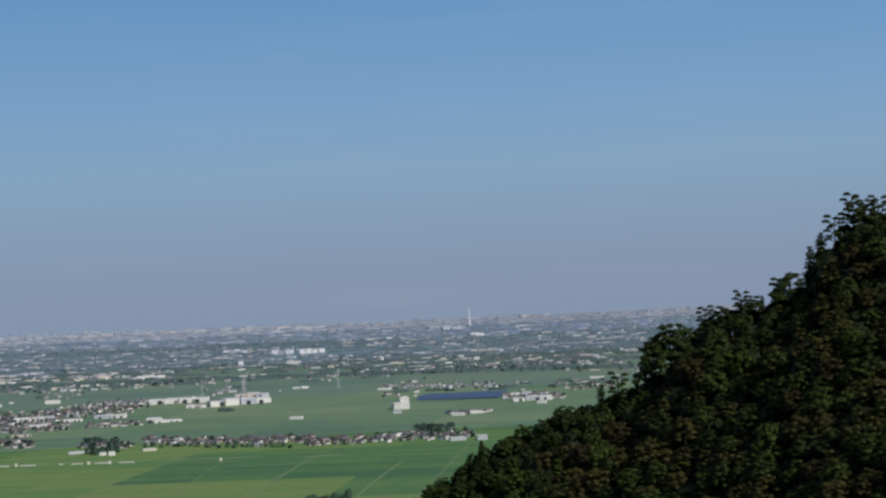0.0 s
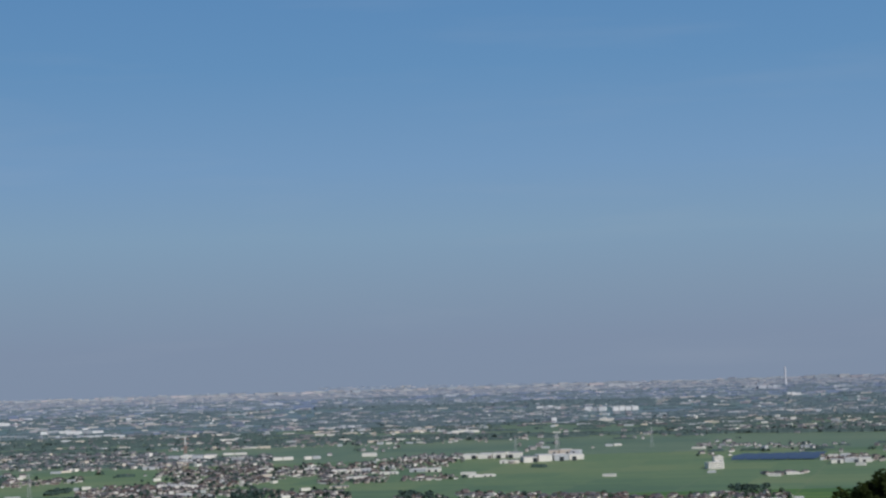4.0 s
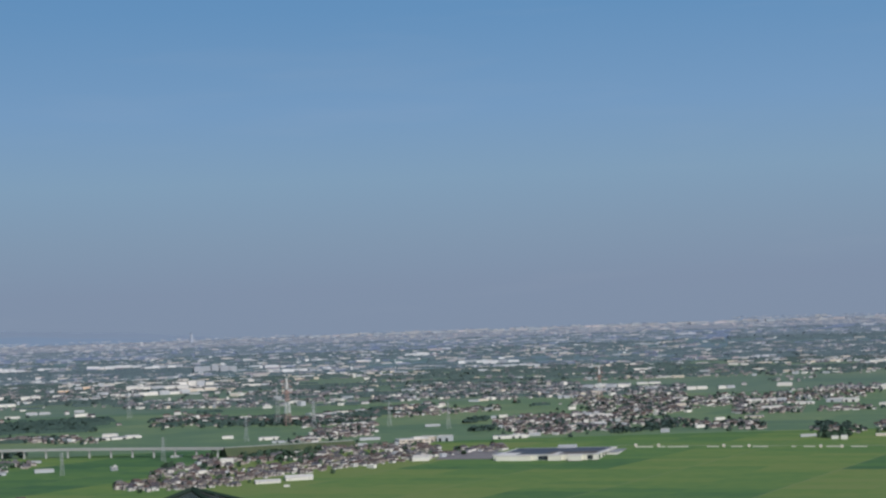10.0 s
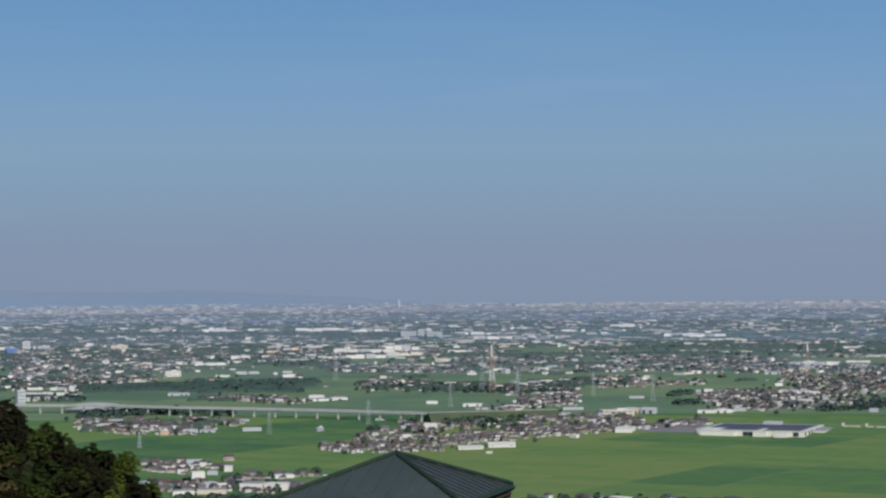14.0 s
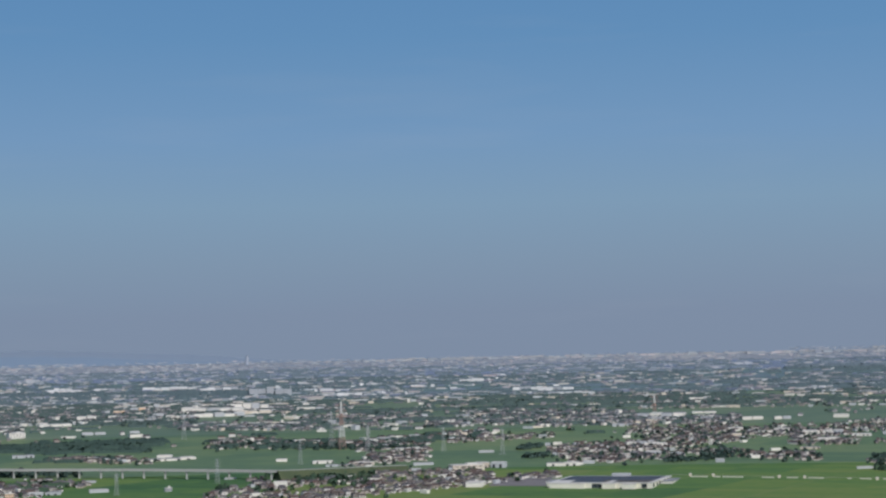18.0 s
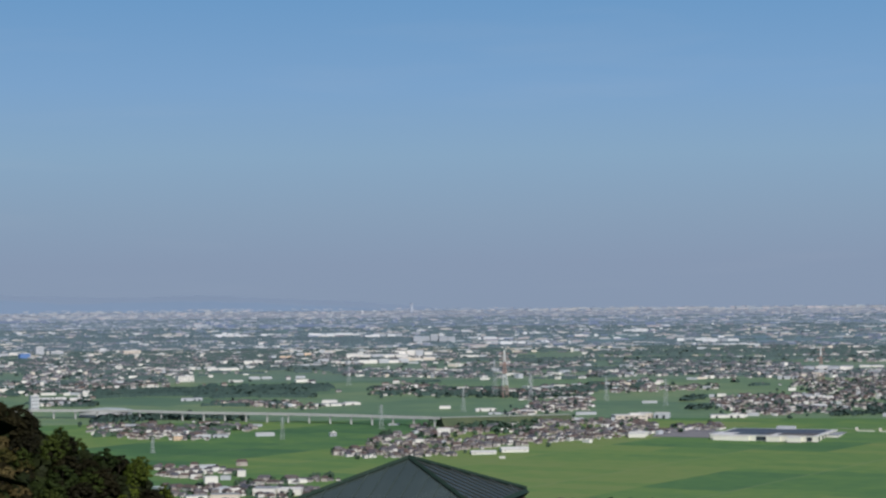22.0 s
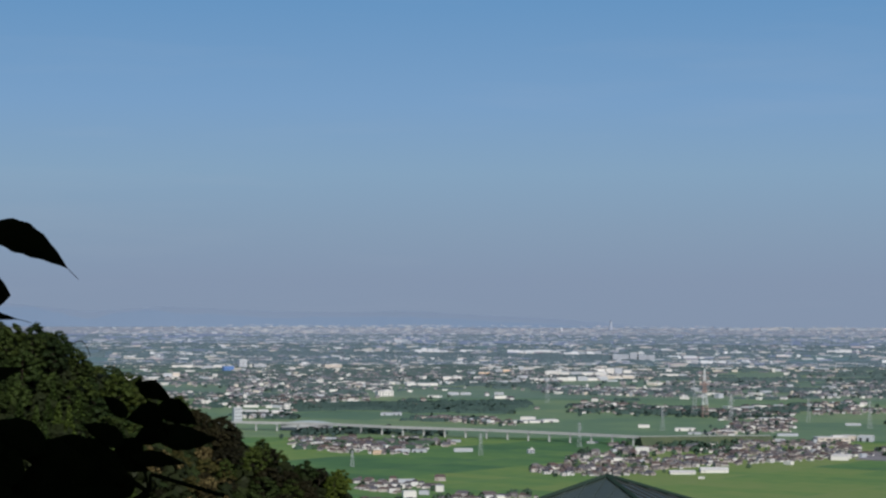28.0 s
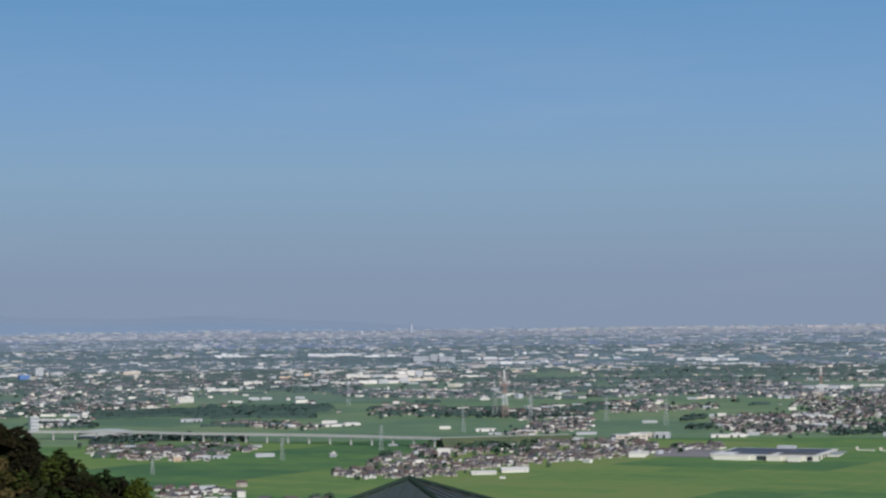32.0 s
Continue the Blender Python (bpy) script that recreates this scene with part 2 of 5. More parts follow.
# the lightest ground, next to the horizon, carries the thickest painted haze
FIELD[5] = paddy("hazed_horizon_ground", [(0.225, 0.255, 0.300), (0.265, 0.285, 0.325), (0.300, 0.310, 0.340)], 0.5)
ONE_WALL = surface("plaster_wall", WALLS, 0.4, 0.85, 0.1, "object")
ONE_ROOF = surface("tiled_roof", ROOFS, 0.4, 0.8, 0.2, "object", gloss=0.1)
GLASS = surface("window_glass", [(0.03, 0.04, 0.05), (0.06, 0.07, 0.08)], 1.0, 0.15)
TINT = {"drab": [(0.24, 0.25, 0.26), (0.31, 0.31, 0.31)], "white": [(0.70, 0.675, 0.625), (0.78, 0.75, 0.695)], "grey": [(0.42, 0.44, 0.47), (0.52, 0.54, 0.56)], "beige": [(0.60, 0.52, 0.43), (0.68, 0.62, 0.54)],
        "peach": [(0.72, 0.50, 0.34), (0.75, 0.58, 0.44)], "blue": [(0.10, 0.22, 0.50), (0.16, 0.28, 0.55)]}
# cladding beyond 8.5 km: contrast lowered by haze put into the colour
HAZED_TINT = {"drab": [(0.24, 0.26, 0.29), (0.30, 0.31, 0.33)], "white": [(0.64, 0.65, 0.66), (0.72, 0.72, 0.72)], "grey": [(0.32, 0.35, 0.39), (0.38, 0.40, 0.43)], "beige": [(0.42, 0.40, 0.38), (0.48, 0.46, 0.43)],
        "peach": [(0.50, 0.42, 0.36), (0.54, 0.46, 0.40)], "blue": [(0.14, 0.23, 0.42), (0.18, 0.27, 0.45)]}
# cladding of the city, with still more haze in the colour
HAZED_CITY_TINT = {"drab": [(0.24, 0.27, 0.31), (0.28, 0.31, 0.35)], "white": [(0.42, 0.45, 0.49), (0.48, 0.50, 0.53)], "grey": [(0.28, 0.32, 0.37), (0.32, 0.36, 0.40)], "beige": [(0.36, 0.37, 0.39), (0.40, 0.41, 0.42)],
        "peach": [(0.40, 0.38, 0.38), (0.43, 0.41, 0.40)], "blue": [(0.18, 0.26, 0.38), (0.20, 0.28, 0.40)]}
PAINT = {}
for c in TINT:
    for i, m in enumerate(zones(*(surface(c + n, t[c], 0.06, 0.6, 0.1) for n, t in (("_cladding", TINT), ("_hazed_cladding", HAZED_TINT), ("_hazed_city_facade", HAZED_CITY_TINT))))):
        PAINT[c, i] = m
# the outskirts and city roofs below are dulled by painted haze
METAL_ROOF = zones(*(surface(n, c, 0.05, 0.45, 0.1) for n, c in (("sheet_metal_roof", [(0.57, 0.555, 0.53), (0.71, 0.69, 0.66)]), ("hazed_metal_roof", [(0.46, 0.49, 0.52), (0.54, 0.56, 0.58)]), ("hazed_city_metal_roof", [(0.36, 0.40, 0.44), (0.42, 0.45, 0.48)]))))
SLATE_ROOF = zones(*(surface(n, c, 0.05, 0.6, 0.1) for n, c in (("weathered_metal_roof", [(0.20, 0.21, 0.23), (0.32, 0.33, 0.35)]), ("hazed_slate_roof", [(0.22, 0.25, 0.29), (0.28, 0.31, 0.35)]), ("hazed_city_slate_roof", [(0.24, 0.28, 0.32), (0.28, 0.31, 0.35)]))))
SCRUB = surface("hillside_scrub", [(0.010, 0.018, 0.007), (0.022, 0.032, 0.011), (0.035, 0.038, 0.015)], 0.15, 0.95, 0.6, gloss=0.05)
CONCRETE = surface("concrete", [(0.34, 0.35, 0.34), (0.43, 0.43, 0.42)], 0.1, 0.85, 0.2)
TRACK = surface("earth_track", [(0.11, 0.17, 0.075), (0.17, 0.20, 0.11)], 0.08, 0.95, 0.1)
ASPHALT = surface("pale_road", [(0.17, 0.20, 0.13), (0.32, 0.32, 0.26)], 0.05, 0.9, 0.1)
STEEL = surface("galvanised_steel", [(0.42, 0.44, 0.45), (0.55, 0.56, 0.57)], 0.3, 0.5, 0.0)
RED_PAINT = surface("red_mast_paint", [(0.38, 0.25, 0.22), (0.44, 0.30, 0.26)], 0.3, 0.6)
WHITE_PAINT = surface("white_mast_paint", [(0.72, 0.72, 0.70), (0.80, 0.80, 0.78)], 0.3, 0.6)
POND = surface("blue_panels", [(0.045, 0.082, 0.150), (0.060, 0.102, 0.180)], 0.03, 0.5)
BARK = surface("bark", [(0.025, 0.019, 0.014), (0.06, 0.045, 0.032)], 2.0, 0.95, 0.6)


# ---- plan of the plain ----
def drawn_in(R):
    """The plain keeps its true size to 1.2 km; beyond, land and all that stands on it is drawn in towards the hill and lessened alike, so that 50 km fit within 4.7 km."""
    return R if R < 1200 else 1200 + (R - 1200) / (1 + (R - 1200) / 3750)


def spot(bearing, R):
    """The place on the plain at a bearing (degrees to the left of the way ahead) and true distance, and the lessening there."""
    r = drawn_in(R)
    k = r / R
    return Vector((-r * math.sin(radians(bearing)), r * math.cos(radians(bearing)), EYE * (1 - k))), k


# crests of the two wooded spurs: bearing and height of the ground (m)
RIGHT = [(-60, 255), (-30, 240), (-20, 227.7), (-12.83, 211.6), (-11.74, 211.0), (-10.73, 203.9), (-10.04, 198.1), (-8.73, 196.6), (-7.58, 194.2), (-6.74, 190.3), (-5.9, 183.7), (-4.88, 181.2), (-3.37, 178.6), (-0.84, 172.0), (1.04, 164.6), (2.2, 160.4), (3.2, 151.1), (8.0, 111.1)]
LEFT = [(33.5, 160.2), (35.2, 177.4), (35.9, 181.3), (36.4, 183.5), (38.0, 185.4), (39.6, 187.9), (41.2, 190.6), (42.0, 191.6), (43.0, 193.0), (44.2, 195.3), (44.6, 197.5), (46.2, 197.8), (50, 200.2), (60, 208.2), (80, 222.2)]
R_RIGHT, R_LEFT = 350.0, 190.0


def along(table, v):
    if v <= table[0][0]:
        return table[0][1]
    for (a, p), (b, q) in zip(table, table[1:]):
        if v <= b:
            return p + (q - p) * (v - a) / (b - a)
    return table[-1][1]


def ridge(table, bearing, off):
    """Height of the ground below or behind a crest: its kinks are lost away from the ridge line."""
    w = min(4.0, off * 0.07)
    return sum(along(table, bearing + w * k) for k in (-1, -0.5, 0, 0.5, 1)) / 5


def lumps(bearing, r, crest):
    """Gullies and knolls that run aslant down the flank of a spur."""
    u, v = bearing * 0.0175 * r, r
    k = min(1.0, abs(r - crest) / 14)
    return k * (2.6 * noise.noise(Vector(((u + 0.9 * v) * 0.055, (u - v) * 0.018, 2.3))) + 1.3 * noise.noise(Vector((u * 0.11, v * 0.11, 7.1))))


def hill(bearing, r):
    """Height of the mountain's flank where the camera stands, with its spurs."""
    away = abs((bearing - 15 + 180) % 360 - 180)
    up = max(0.0, min(1.0, (away - 70) / 50))
    own = 198.4 - 0.12 * r - 0.0004 * r * r
    back = 198.4 + 0.32 * min(r, 500) - 0.1 * max(0, r - 500)
    z = own * (1 - up) + back * up
    if -90 < bearing < 8:
        z = max(z, ridge(RIGHT, bearing, abs(r - R_RIGHT)) - 0.5 * abs(r - R_RIGHT) - max(0, bearing - 2.4) * 6 + lumps(bearing, r, R_RIGHT))
    if 33.5 < bearing < 120:
        z = max(z, ridge(LEFT, bearing, abs(r - R_LEFT)) - 0.5 * abs(r - R_LEFT) + lumps(bearing, r, R_LEFT))
    return z


def height(bearing, R):
    r = drawn_in(R)
    flat = EYE * (1 - r / R)
    h = hill(bearing, r)
    return (h, True) if h > flat else (flat, False)


def make_ground():
    bearings = [60 + 6 * i for i in range(47)] + [-18 + 0.5 * i for i in range(156)]
    rings = [4.0 * (50000 / 4.0) ** (i / 300) for i in range(301)]
    verts, uvs = [(0, 0, 198.4)], [(0, 0)]
    for R in rings:
        r = drawn_in(R)
        for a in bearings:
            s, c = math.sin(radians(a)), math.cos(radians(a))
            z, _ = height((a + 180) % 360 - 180, R)
            z += (noise.noise(Vector((r * s, r * c, 0)) * 0.03) * min(2.5, r * 0.02) if z > EYE * (1 - r / R) + 2 else 0)
            verts.append((-r * s, r * c, z))
            uvs.append((-R * s / 1000, R * c / 1000))
    n = len(bearings)
    faces, mats = [], []
    for j in range(n):
        faces.append((0, 1 + (j + 1) % n, 1 + j))
        mats.append(6)
    for i in range(len(rings) - 1):
        for j in range(n):
            k = (j + 1) % n
            faces.append((1 + i * n + j, 1 + i * n + k, 1 + (i + 1) * n + k, 1 + (i + 1) * n + j))
            high = any(height((bearings[q] + 180) % 360 - 180, rings[i])[1] for q in (j, k))
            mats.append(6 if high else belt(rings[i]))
    me = bpy.data.meshes.new("ground")
    me.from_pydata(verts, [], faces)
    me.flip_normals()
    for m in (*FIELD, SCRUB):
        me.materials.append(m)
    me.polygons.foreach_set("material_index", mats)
    me.polygons.foreach_set("use_smooth", [True] * len(mats))
    layer = me.uv_layers.new(name="plan")
    flat = np.array(uvs, dtype=np.float32)
    idx = np.empty(len(me.loops), dtype=np.int32)
    me.loops.foreach_get("vertex_index", idx)
    layer.data.foreach_set("uv", flat[idx].ravel())
    tagged(new("ground", me), "wide green plain of rice fields below a wooded hillside", "ground", kind="structure")


make_ground()


# ---- mesh helpers ----
class Heap:
    """Faces of many pieces, gathered for one mesh."""

    def __init__(self):
        self.v, self.f, self.m, self.n = [], [], [], []

    def add(self, verts, faces, mat=0):
        k = len(self.v)
        self.v += verts
        self.f += [tuple(i + k for i in f) for f in faces]
        self.m += [mat] * len(faces)

    def box(self, at, size, turn=0.0, mat=0, matrix=None):
        """A box with its base centre at a place."""
        c, s = math.cos(turn), math.sin(turn)
        x, y, z = size[0] / 2, size[1] / 2, size[2]
        vs = []
        for h in (0, z):
            for p, q in ((-x, -y), (x, -y), (x, y), (-x, y)):
                vs.append((at[0] + p * c - q * s, at[1] + p * s + q * c, at[2] + h))
        self.add(vs, BOX_FACES, mat)

    def gable(self, at, size, turn, rise, mat=0, over=0.5):
        """A pitched roof with its eaves at the given height."""
        c, s = math.cos(turn), math.sin(turn)
        x, y = size[0] / 2 + over, size[1] / 2 + over
        vs = []
        for p, q, h in ((-x, -y, 0), (x, -y, 0), (x, y, 0), (-x, y, 0), (-x * 0.72, 0, rise), (x * 0.72, 0, rise)):
            vs.append((at[0] + p * c - q * s, at[1] + p * s + q * c, at[2] + h))
        self.add(vs, [(3, 2, 1, 0), (0, 1, 5, 4), (2, 3, 4, 5), (1, 2, 5), (3, 0, 4)], mat)

    def beam(self, p, q, wide, mat=0):
        """A straight square bar from p to q."""
        p, q = Vector(p), Vector(q)
        d = (q - p).normalized()
        a = d.orthogonal().normalized() * wide / 2
        b = d.cross(a)
        vs = [tuple(e + u) for e in (p, q) for u in (-a - b, a - b, a + b, b - a)]
        self.add(vs, BOX_FACES, mat)

    def mesh(self, name, mats, smooth=False):
        me = bpy.data.meshes.new(name)
        me.from_pydata(self.v, [], self.f)
        for m in mats:
            me.materials.append(m)
        me.polygons.foreach_set("material_index", self.m)
        if smooth:
            me.polygons.foreach_set("use_smooth", [True] * len(self.m))
        if self.n:
            me.normals_split_custom_set_from_vertices(self.n)
        return me


BOX_FACES = [(3, 2, 1, 0), (4, 5, 6, 7), (0, 1, 5, 4), (1, 2, 6, 5), (2, 3, 7, 6), (3, 0, 4, 7)]


def empty(name, m, label, category, group=""):
    ob = new(name)
    ob.matrix_world = m
    return tagged(ob, label, category, group)


def child(name, me, parent, label=""):
    ob = new(name, me)
    ob.parent = parent
    if label:
        ob["label"] = label
    return ob


def part(name, heap, mats, parent, label=""):
    return child(name, heap.mesh(name, mats), parent, label)


rng = random.Random(7)


# ---- houses, sheds, blocks ----
def house_meshes(w, d, h, rise):
    wall, roof, win, door = Heap(), Heap(), Heap(), Heap()
    wall.box((0, 0, -1), (w, d, h + 1))
    wall.box((w * 0.3, -d * 0.45, -1), (w * 0.45, d * 0.5, h * 0.55 + 1))
    roof.gable((0, 0, h), (w, d), 0, rise)
    roof.gable((w * 0.3, -d * 0.5, h * 0.55), (w * 0.45, d * 0.45), 0, rise * 0.5, over=0.4)
    win.box((0, 0, 0), (1.7, 0.12, 1.2))
    door.box((0, 0, 0), (1.0, 0.12, 2.0))
    return [wall.mesh("wall", [ONE_WALL]), roof.mesh("roof", [ONE_ROOF]), win.mesh("window", [GLASS]), door.mesh("door", [GLASS]), (w, d, h)]


HOUSES = [house_meshes(*q) for q in ((10, 7.5, 4.9, 2.7), (12, 8, 5.0, 3.1), (8.5, 8, 5.3, 2.5), (14, 7, 3.3, 2.5), (9, 6.5, 4.9, 2.1))]
made_houses = 0


def house(at, k, turn):
    """One house of the near hamlets, with roof, door and windows of its own."""
    global made_houses
    made_houses += 1
    wall, roof, win, door, (w, d, h) = HOUSES[rng.randrange(len(HOUSES))]
    m = Matrix.Translation(at) @ Matrix.Rotation(turn, 4, "Z") @ Matrix.Scale(k * rng.choice((0.5, 0.6, 0.7, 0.8, 1.05)), 4)
    ob = empty("house", m, "small plastered house with a pitched roof in a hamlet", "house", "houses of the hamlets")
    child("wall", wall, ob)
    child("roof", roof, ob)
    for x, y, z, q in ((-w * 0.28, -d / 2, 3.3, 0), (w * 0.2, -d / 2, 3.6, 0), (-w / 2, 0, 1.2, 90)):
        p = child("window", win, ob)
        p.matrix_basis = pose(x, y, min(z, h - 1.6), 0, 0, q)
    p = child("door", door, ob)
    p.matrix_basis = pose(-w * 0.1, -d / 2, 0, 0, 0, 0)


LEFT_HOUSES, CLUMPS, THICKETS = ([Heap() for _ in BELTS] for _ in range(3))


def clump(heap, at, size, seed, tall=1.0, cards=22, wide=1.0):
    """A rough crown for a far tree: small leafy facets about a few limbs."""
    q = random.Random(seed)
    vs, fs = [], []
    for i in range(cards):
        a, u = q.uniform(0, 2 * math.pi), q.uniform(-0.75, 1)
        rad = math.sqrt(1 - u * u) * q.uniform(0.6, 1.0)
        c = Vector((rad * math.cos(a), rad * math.sin(a), u * tall)) * size * 0.5
        nrm = (c + Vector((q.uniform(-1, 1), q.uniform(-1, 1), q.uniform(-0.3, 1))) * size * 0.3).normalized()
        e = nrm.orthogonal().normalized() * size * q.uniform(0.2, 0.34) * math.sqrt(22 / max(22, cards))
        g = nrm.cross(e) * q.uniform(0.6, 1.1)
        e = Vector((e.x * wide, e.y * wide, e.z))
        o = Vector(at) + Vector((c.x * wide, c.y, c.z)) + Vector((0, 0, size * 0.42 * tall))
        k = len(vs)
        heap.n += [tuple((c + Vector((0, 0, size * 0.3))).normalized())] * 4
        vs += [tuple(o - e - g * 0.6), tuple(o + e * 0.8 - g), tuple(o + e + g * 0.7), tuple(o - e * 0.7 + g)]
        fs.append((k, k + 1, k + 2, k + 3))
    heap.add(vs, fs)


def thicket(heap, at, wide, deep, tall, turn, q):
    """A far wood: a low, lumpy canopy."""
    nx, ny = max(5, min(16, int(wide / tall * 2.2))), 5
    c, s = math.cos(turn), math.sin(turn)
    vs = []
    for j in range(ny + 1):
        for i in range(nx + 1):
            u, v = 2 * i / nx - 1, 2 * j / ny - 1
            edge = max(abs(u), abs(v)) > 0.99
            x, y = (u + q.uniform(-0.5, 0.5) / nx) * wide / 2, (v + q.uniform(-0.3, 0.3) / ny) * deep / 2
            z = -0.1 * tall if edge else tall * q.uniform(0.35, 1.0)
            vs.append((at[0] + x * c - y * s, at[1] + x * s + y * c, at[2] + z))
    m = nx + 1
    heap.add(vs, [(j * m + i, j * m + i + 1, (j + 1) * m + i + 1, (j + 1) * m + i) for j in range(ny) for i in range(nx)])


def scatter(b0, R0, b1, R1, half, n):
    """Places spread along a strip of land from one bearing and distance to another; half: its half depth as a share of the distance."""
    for i in range(n):
        t = (i + rng.random()) / n
        near = rng.uniform(-1, 1) * half
        yield b0 + (b1 - b0) * t, 1 / ((1 / R0 + (1 / R1 - 1 / R0) * t) * (1 + near))


def hamlet(b0, R0, b1, R1, half, n, trees=0.2):
    base = rng.uniform(0, 1.5)
    for b, R in scatter(b0, R0, b1, R1, half * 1.15, int(n * 2.3)):
        at, k = spot(b, R)
        turn = base + rng.choice((0, math.pi / 2, math.pi)) + rng.gauss(0, 0.08)
        if R < 3000 and made_houses < 340:
            house(at, k, turn)
        else:
            bulk_house(at, k * rng.choice((0.55, 0.7, 0.8, 1.1)), R, turn, rng.uniform(0.7, 1.0))
        if rng.random() < 0.03:
            b2, R2 = b + rng.gauss(0, 0.1), R * (1 + rng.gauss(0, half * 0.5))
            at, k = spot(b2, R2)
            w = rng.uniform(10, 22) * k
            LEFT_HOUSES[belt(R2)].box((at.x, at.y, at.z - k), (w, w * 0.5, rng.uniform(3.5, 6) * k + k), base + rng.choice((0, math.pi / 2)), rng.choice((2, 2, 3)))
        if rng.random() < trees * 0.75:
            b2, R2 = b + rng.gauss(0, 0.15), R * (1 + rng.gauss(0, half * 0.5))
            at, k = spot(b2, R2)
            clump(CLUMPS[belt(R2)], at, k * rng.uniform(4.5, 9), rng.random())


def bulk_house(at, k, R, turn, tall=1.0):
    h = LEFT_HOUSES[belt(R)]
    w, d, z = rng.uniform(6, 16) * k, rng.uniform(6, 9) * k, rng.uniform(2.4, 5.4) * k * tall
    h.box((at.x, at.y, at.z - k), (w, d, z + k), turn, 0)
    h.gable((at.x, at.y, at.z + z), (w, d), turn, rng.uniform(1.7, 3.1) * k, 1, 0.5 * k)


def grow(R):
    """Far off, only the larger buildings and woods still tell."""
    return max(1.0, R / 5200) ** 0.8


def town_piece(b, R, turn, pale=0.10, green=0.36):
    at, k = spot(b, R)
    g = grow(R)
    u = rng.random()
    h = LEFT_HOUSES[belt(R)]
    if u < pale:
        w = rng.uniform(10, 38) * k * g ** 0.7
        tall = rng.random() < 0.05
        z = (rng.uniform(8, 15) if tall else rng.uniform(3.5, 6.5)) * k * (0.65 + 0.35 * g)
        h.box((at.x, at.y, at.z - k * 2), (w * 0.5 if tall else w, w * 0.45, z + k * 2), turn, rng.choice((2, 2, 2, 3, 4)))
    elif u < 1 - green and R > 7500:
        w, z = rng.uniform(12, 46) * k * g ** 0.7, rng.uniform(3.5, 6.5) * k * (0.7 + 0.3 * g)
        h.box((at.x, at.y, at.z - k * 2), (w, w * rng.uniform(0.25, 0.5), z + k * 2), radians(b) + rng.uniform(-0.3, 0.3), rng.choice((0, 1, 1, 3, 4)))
    elif u < 1 - green:
        bulk_house(at, k * (0.55 + 0.5 * g) * rng.choice((0.7, 0.9, 1.2)), R, turn)
    else:
        z = rng.uniform(5, 8) * k * g ** 0.75
        if R > 7000 or rng.random() < 0.4:
            thicket(THICKETS[belt(R)], at, z * rng.uniform(3, 12), z * rng.uniform(2, 5), z, radians(b) + rng.uniform(-0.4, 0.4), rng)
        else:
            clump(CLUMPS[belt(R)], at, z * 1.3, rng.random(), 0.8, 14, rng.uniform(1, 2.5))


def town(b0, R0, b1, R1, half, n):
    base = rng.uniform(0, 1.5)
    for b, R in scatter(b0, R0, b1, R1, half, int(n * 2.4)):
        town_piece(b, R, base + rng.choice((0, math.pi / 2)) + rng.gauss(0, 0.1))


def carpet(n, R0, R1, gate):
    """Scattered building over the whole far plain, thick and thin by turns."""
    for _ in range(n):
        b = rng.uniform(-12, 50)
        R = 1 / rng.uniform(1 / R1, 1 / R0)
        q = noise.noise(Vector((b * 0.5, math.log(R) * 9, 1.7))) + 0.5 * noise.noise(Vector((b * 2.1, math.log(R) * 26, 5.1)))
        if q > gate:
            town_piece(b, R, radians(b) + rng.uniform(-0.5, 0.5))
        elif R > 6500 and q < gate - 0.35 and rng.random() < 0.5:
            at, k = spot(b, R)
            z = rng.uniform(4.5, 7) * k * grow(R) ** 0.75
            thicket(THICKETS[belt(R)], at, z * rng.uniform(5, 18), z * rng.uniform(3, 7), z, radians(b) + rng.uniform(-0.3, 0.3), rng)


def wood(b0, R0, b1, R1, half, n):
    for b, R in scatter(b0, R0, b1, R1, half, int(n * 1.5)):
        at, k = spot(b, R)
        g = grow(R) if R > 3400 else 0.9
        if R > 4200 and rng.random() < 0.5:
            z = rng.uniform(6, 9.5) * k * g
            thicket(THICKETS[belt(R)], at, z * rng.uniform(3, 7), z * rng.uniform(2, 4), z, radians(b) + rng.uniform(-0.3, 0.3), rng)
        else:
            clump(CLUMPS[belt(R)], at, k * rng.uniform(6, 11) * (0.4 + 0.6 * g), rng.random(), 0.8, 20 if R > 2400 else 90, rng.uniform(1.0, 1.8) if R > 3400 else 1.0)


def shed(b, R, w, d, h, colour):
    """A low factory hall or warehouse: walls, a shallow metal roof, a row of doors."""
    at, k = spot(b, R)
    i = belt(R)
    turn = radians(b) + rng.uniform(-0.22, 0.22)
    ob = empty("factory_hall", Matrix.Translation(at) @ Matrix.Rotation(turn, 4, "Z") @ Matrix.Scale(k, 4), "long " + colour + " factory hall with a metal roof on the plain", "factory", "halls on the plain")
    bays = 1 if w < 45 else min(5, 1 + int(w / 40))
    x = -w / 2
    for n in range(bays):
        wide = w / bays * rng.uniform(0.82, 1.0)
        deep, tall, back = d * rng.uniform(0.6, 1.0), h * rng.uniform(0.7, 1.0), (d * rng.uniform(0, 0.3) if n else 0)
        wall, roof = Heap(), Heap()
        wall.box((x + wide / 2, back + deep / 2, -1), (wide, deep, tall + 1))
        roof.gable((x + wide / 2, back + deep / 2, tall), (wide, deep), 0, min(deep, wide) * 0.05 + 0.3, over=0.3)
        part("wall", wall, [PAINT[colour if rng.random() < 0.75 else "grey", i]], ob)
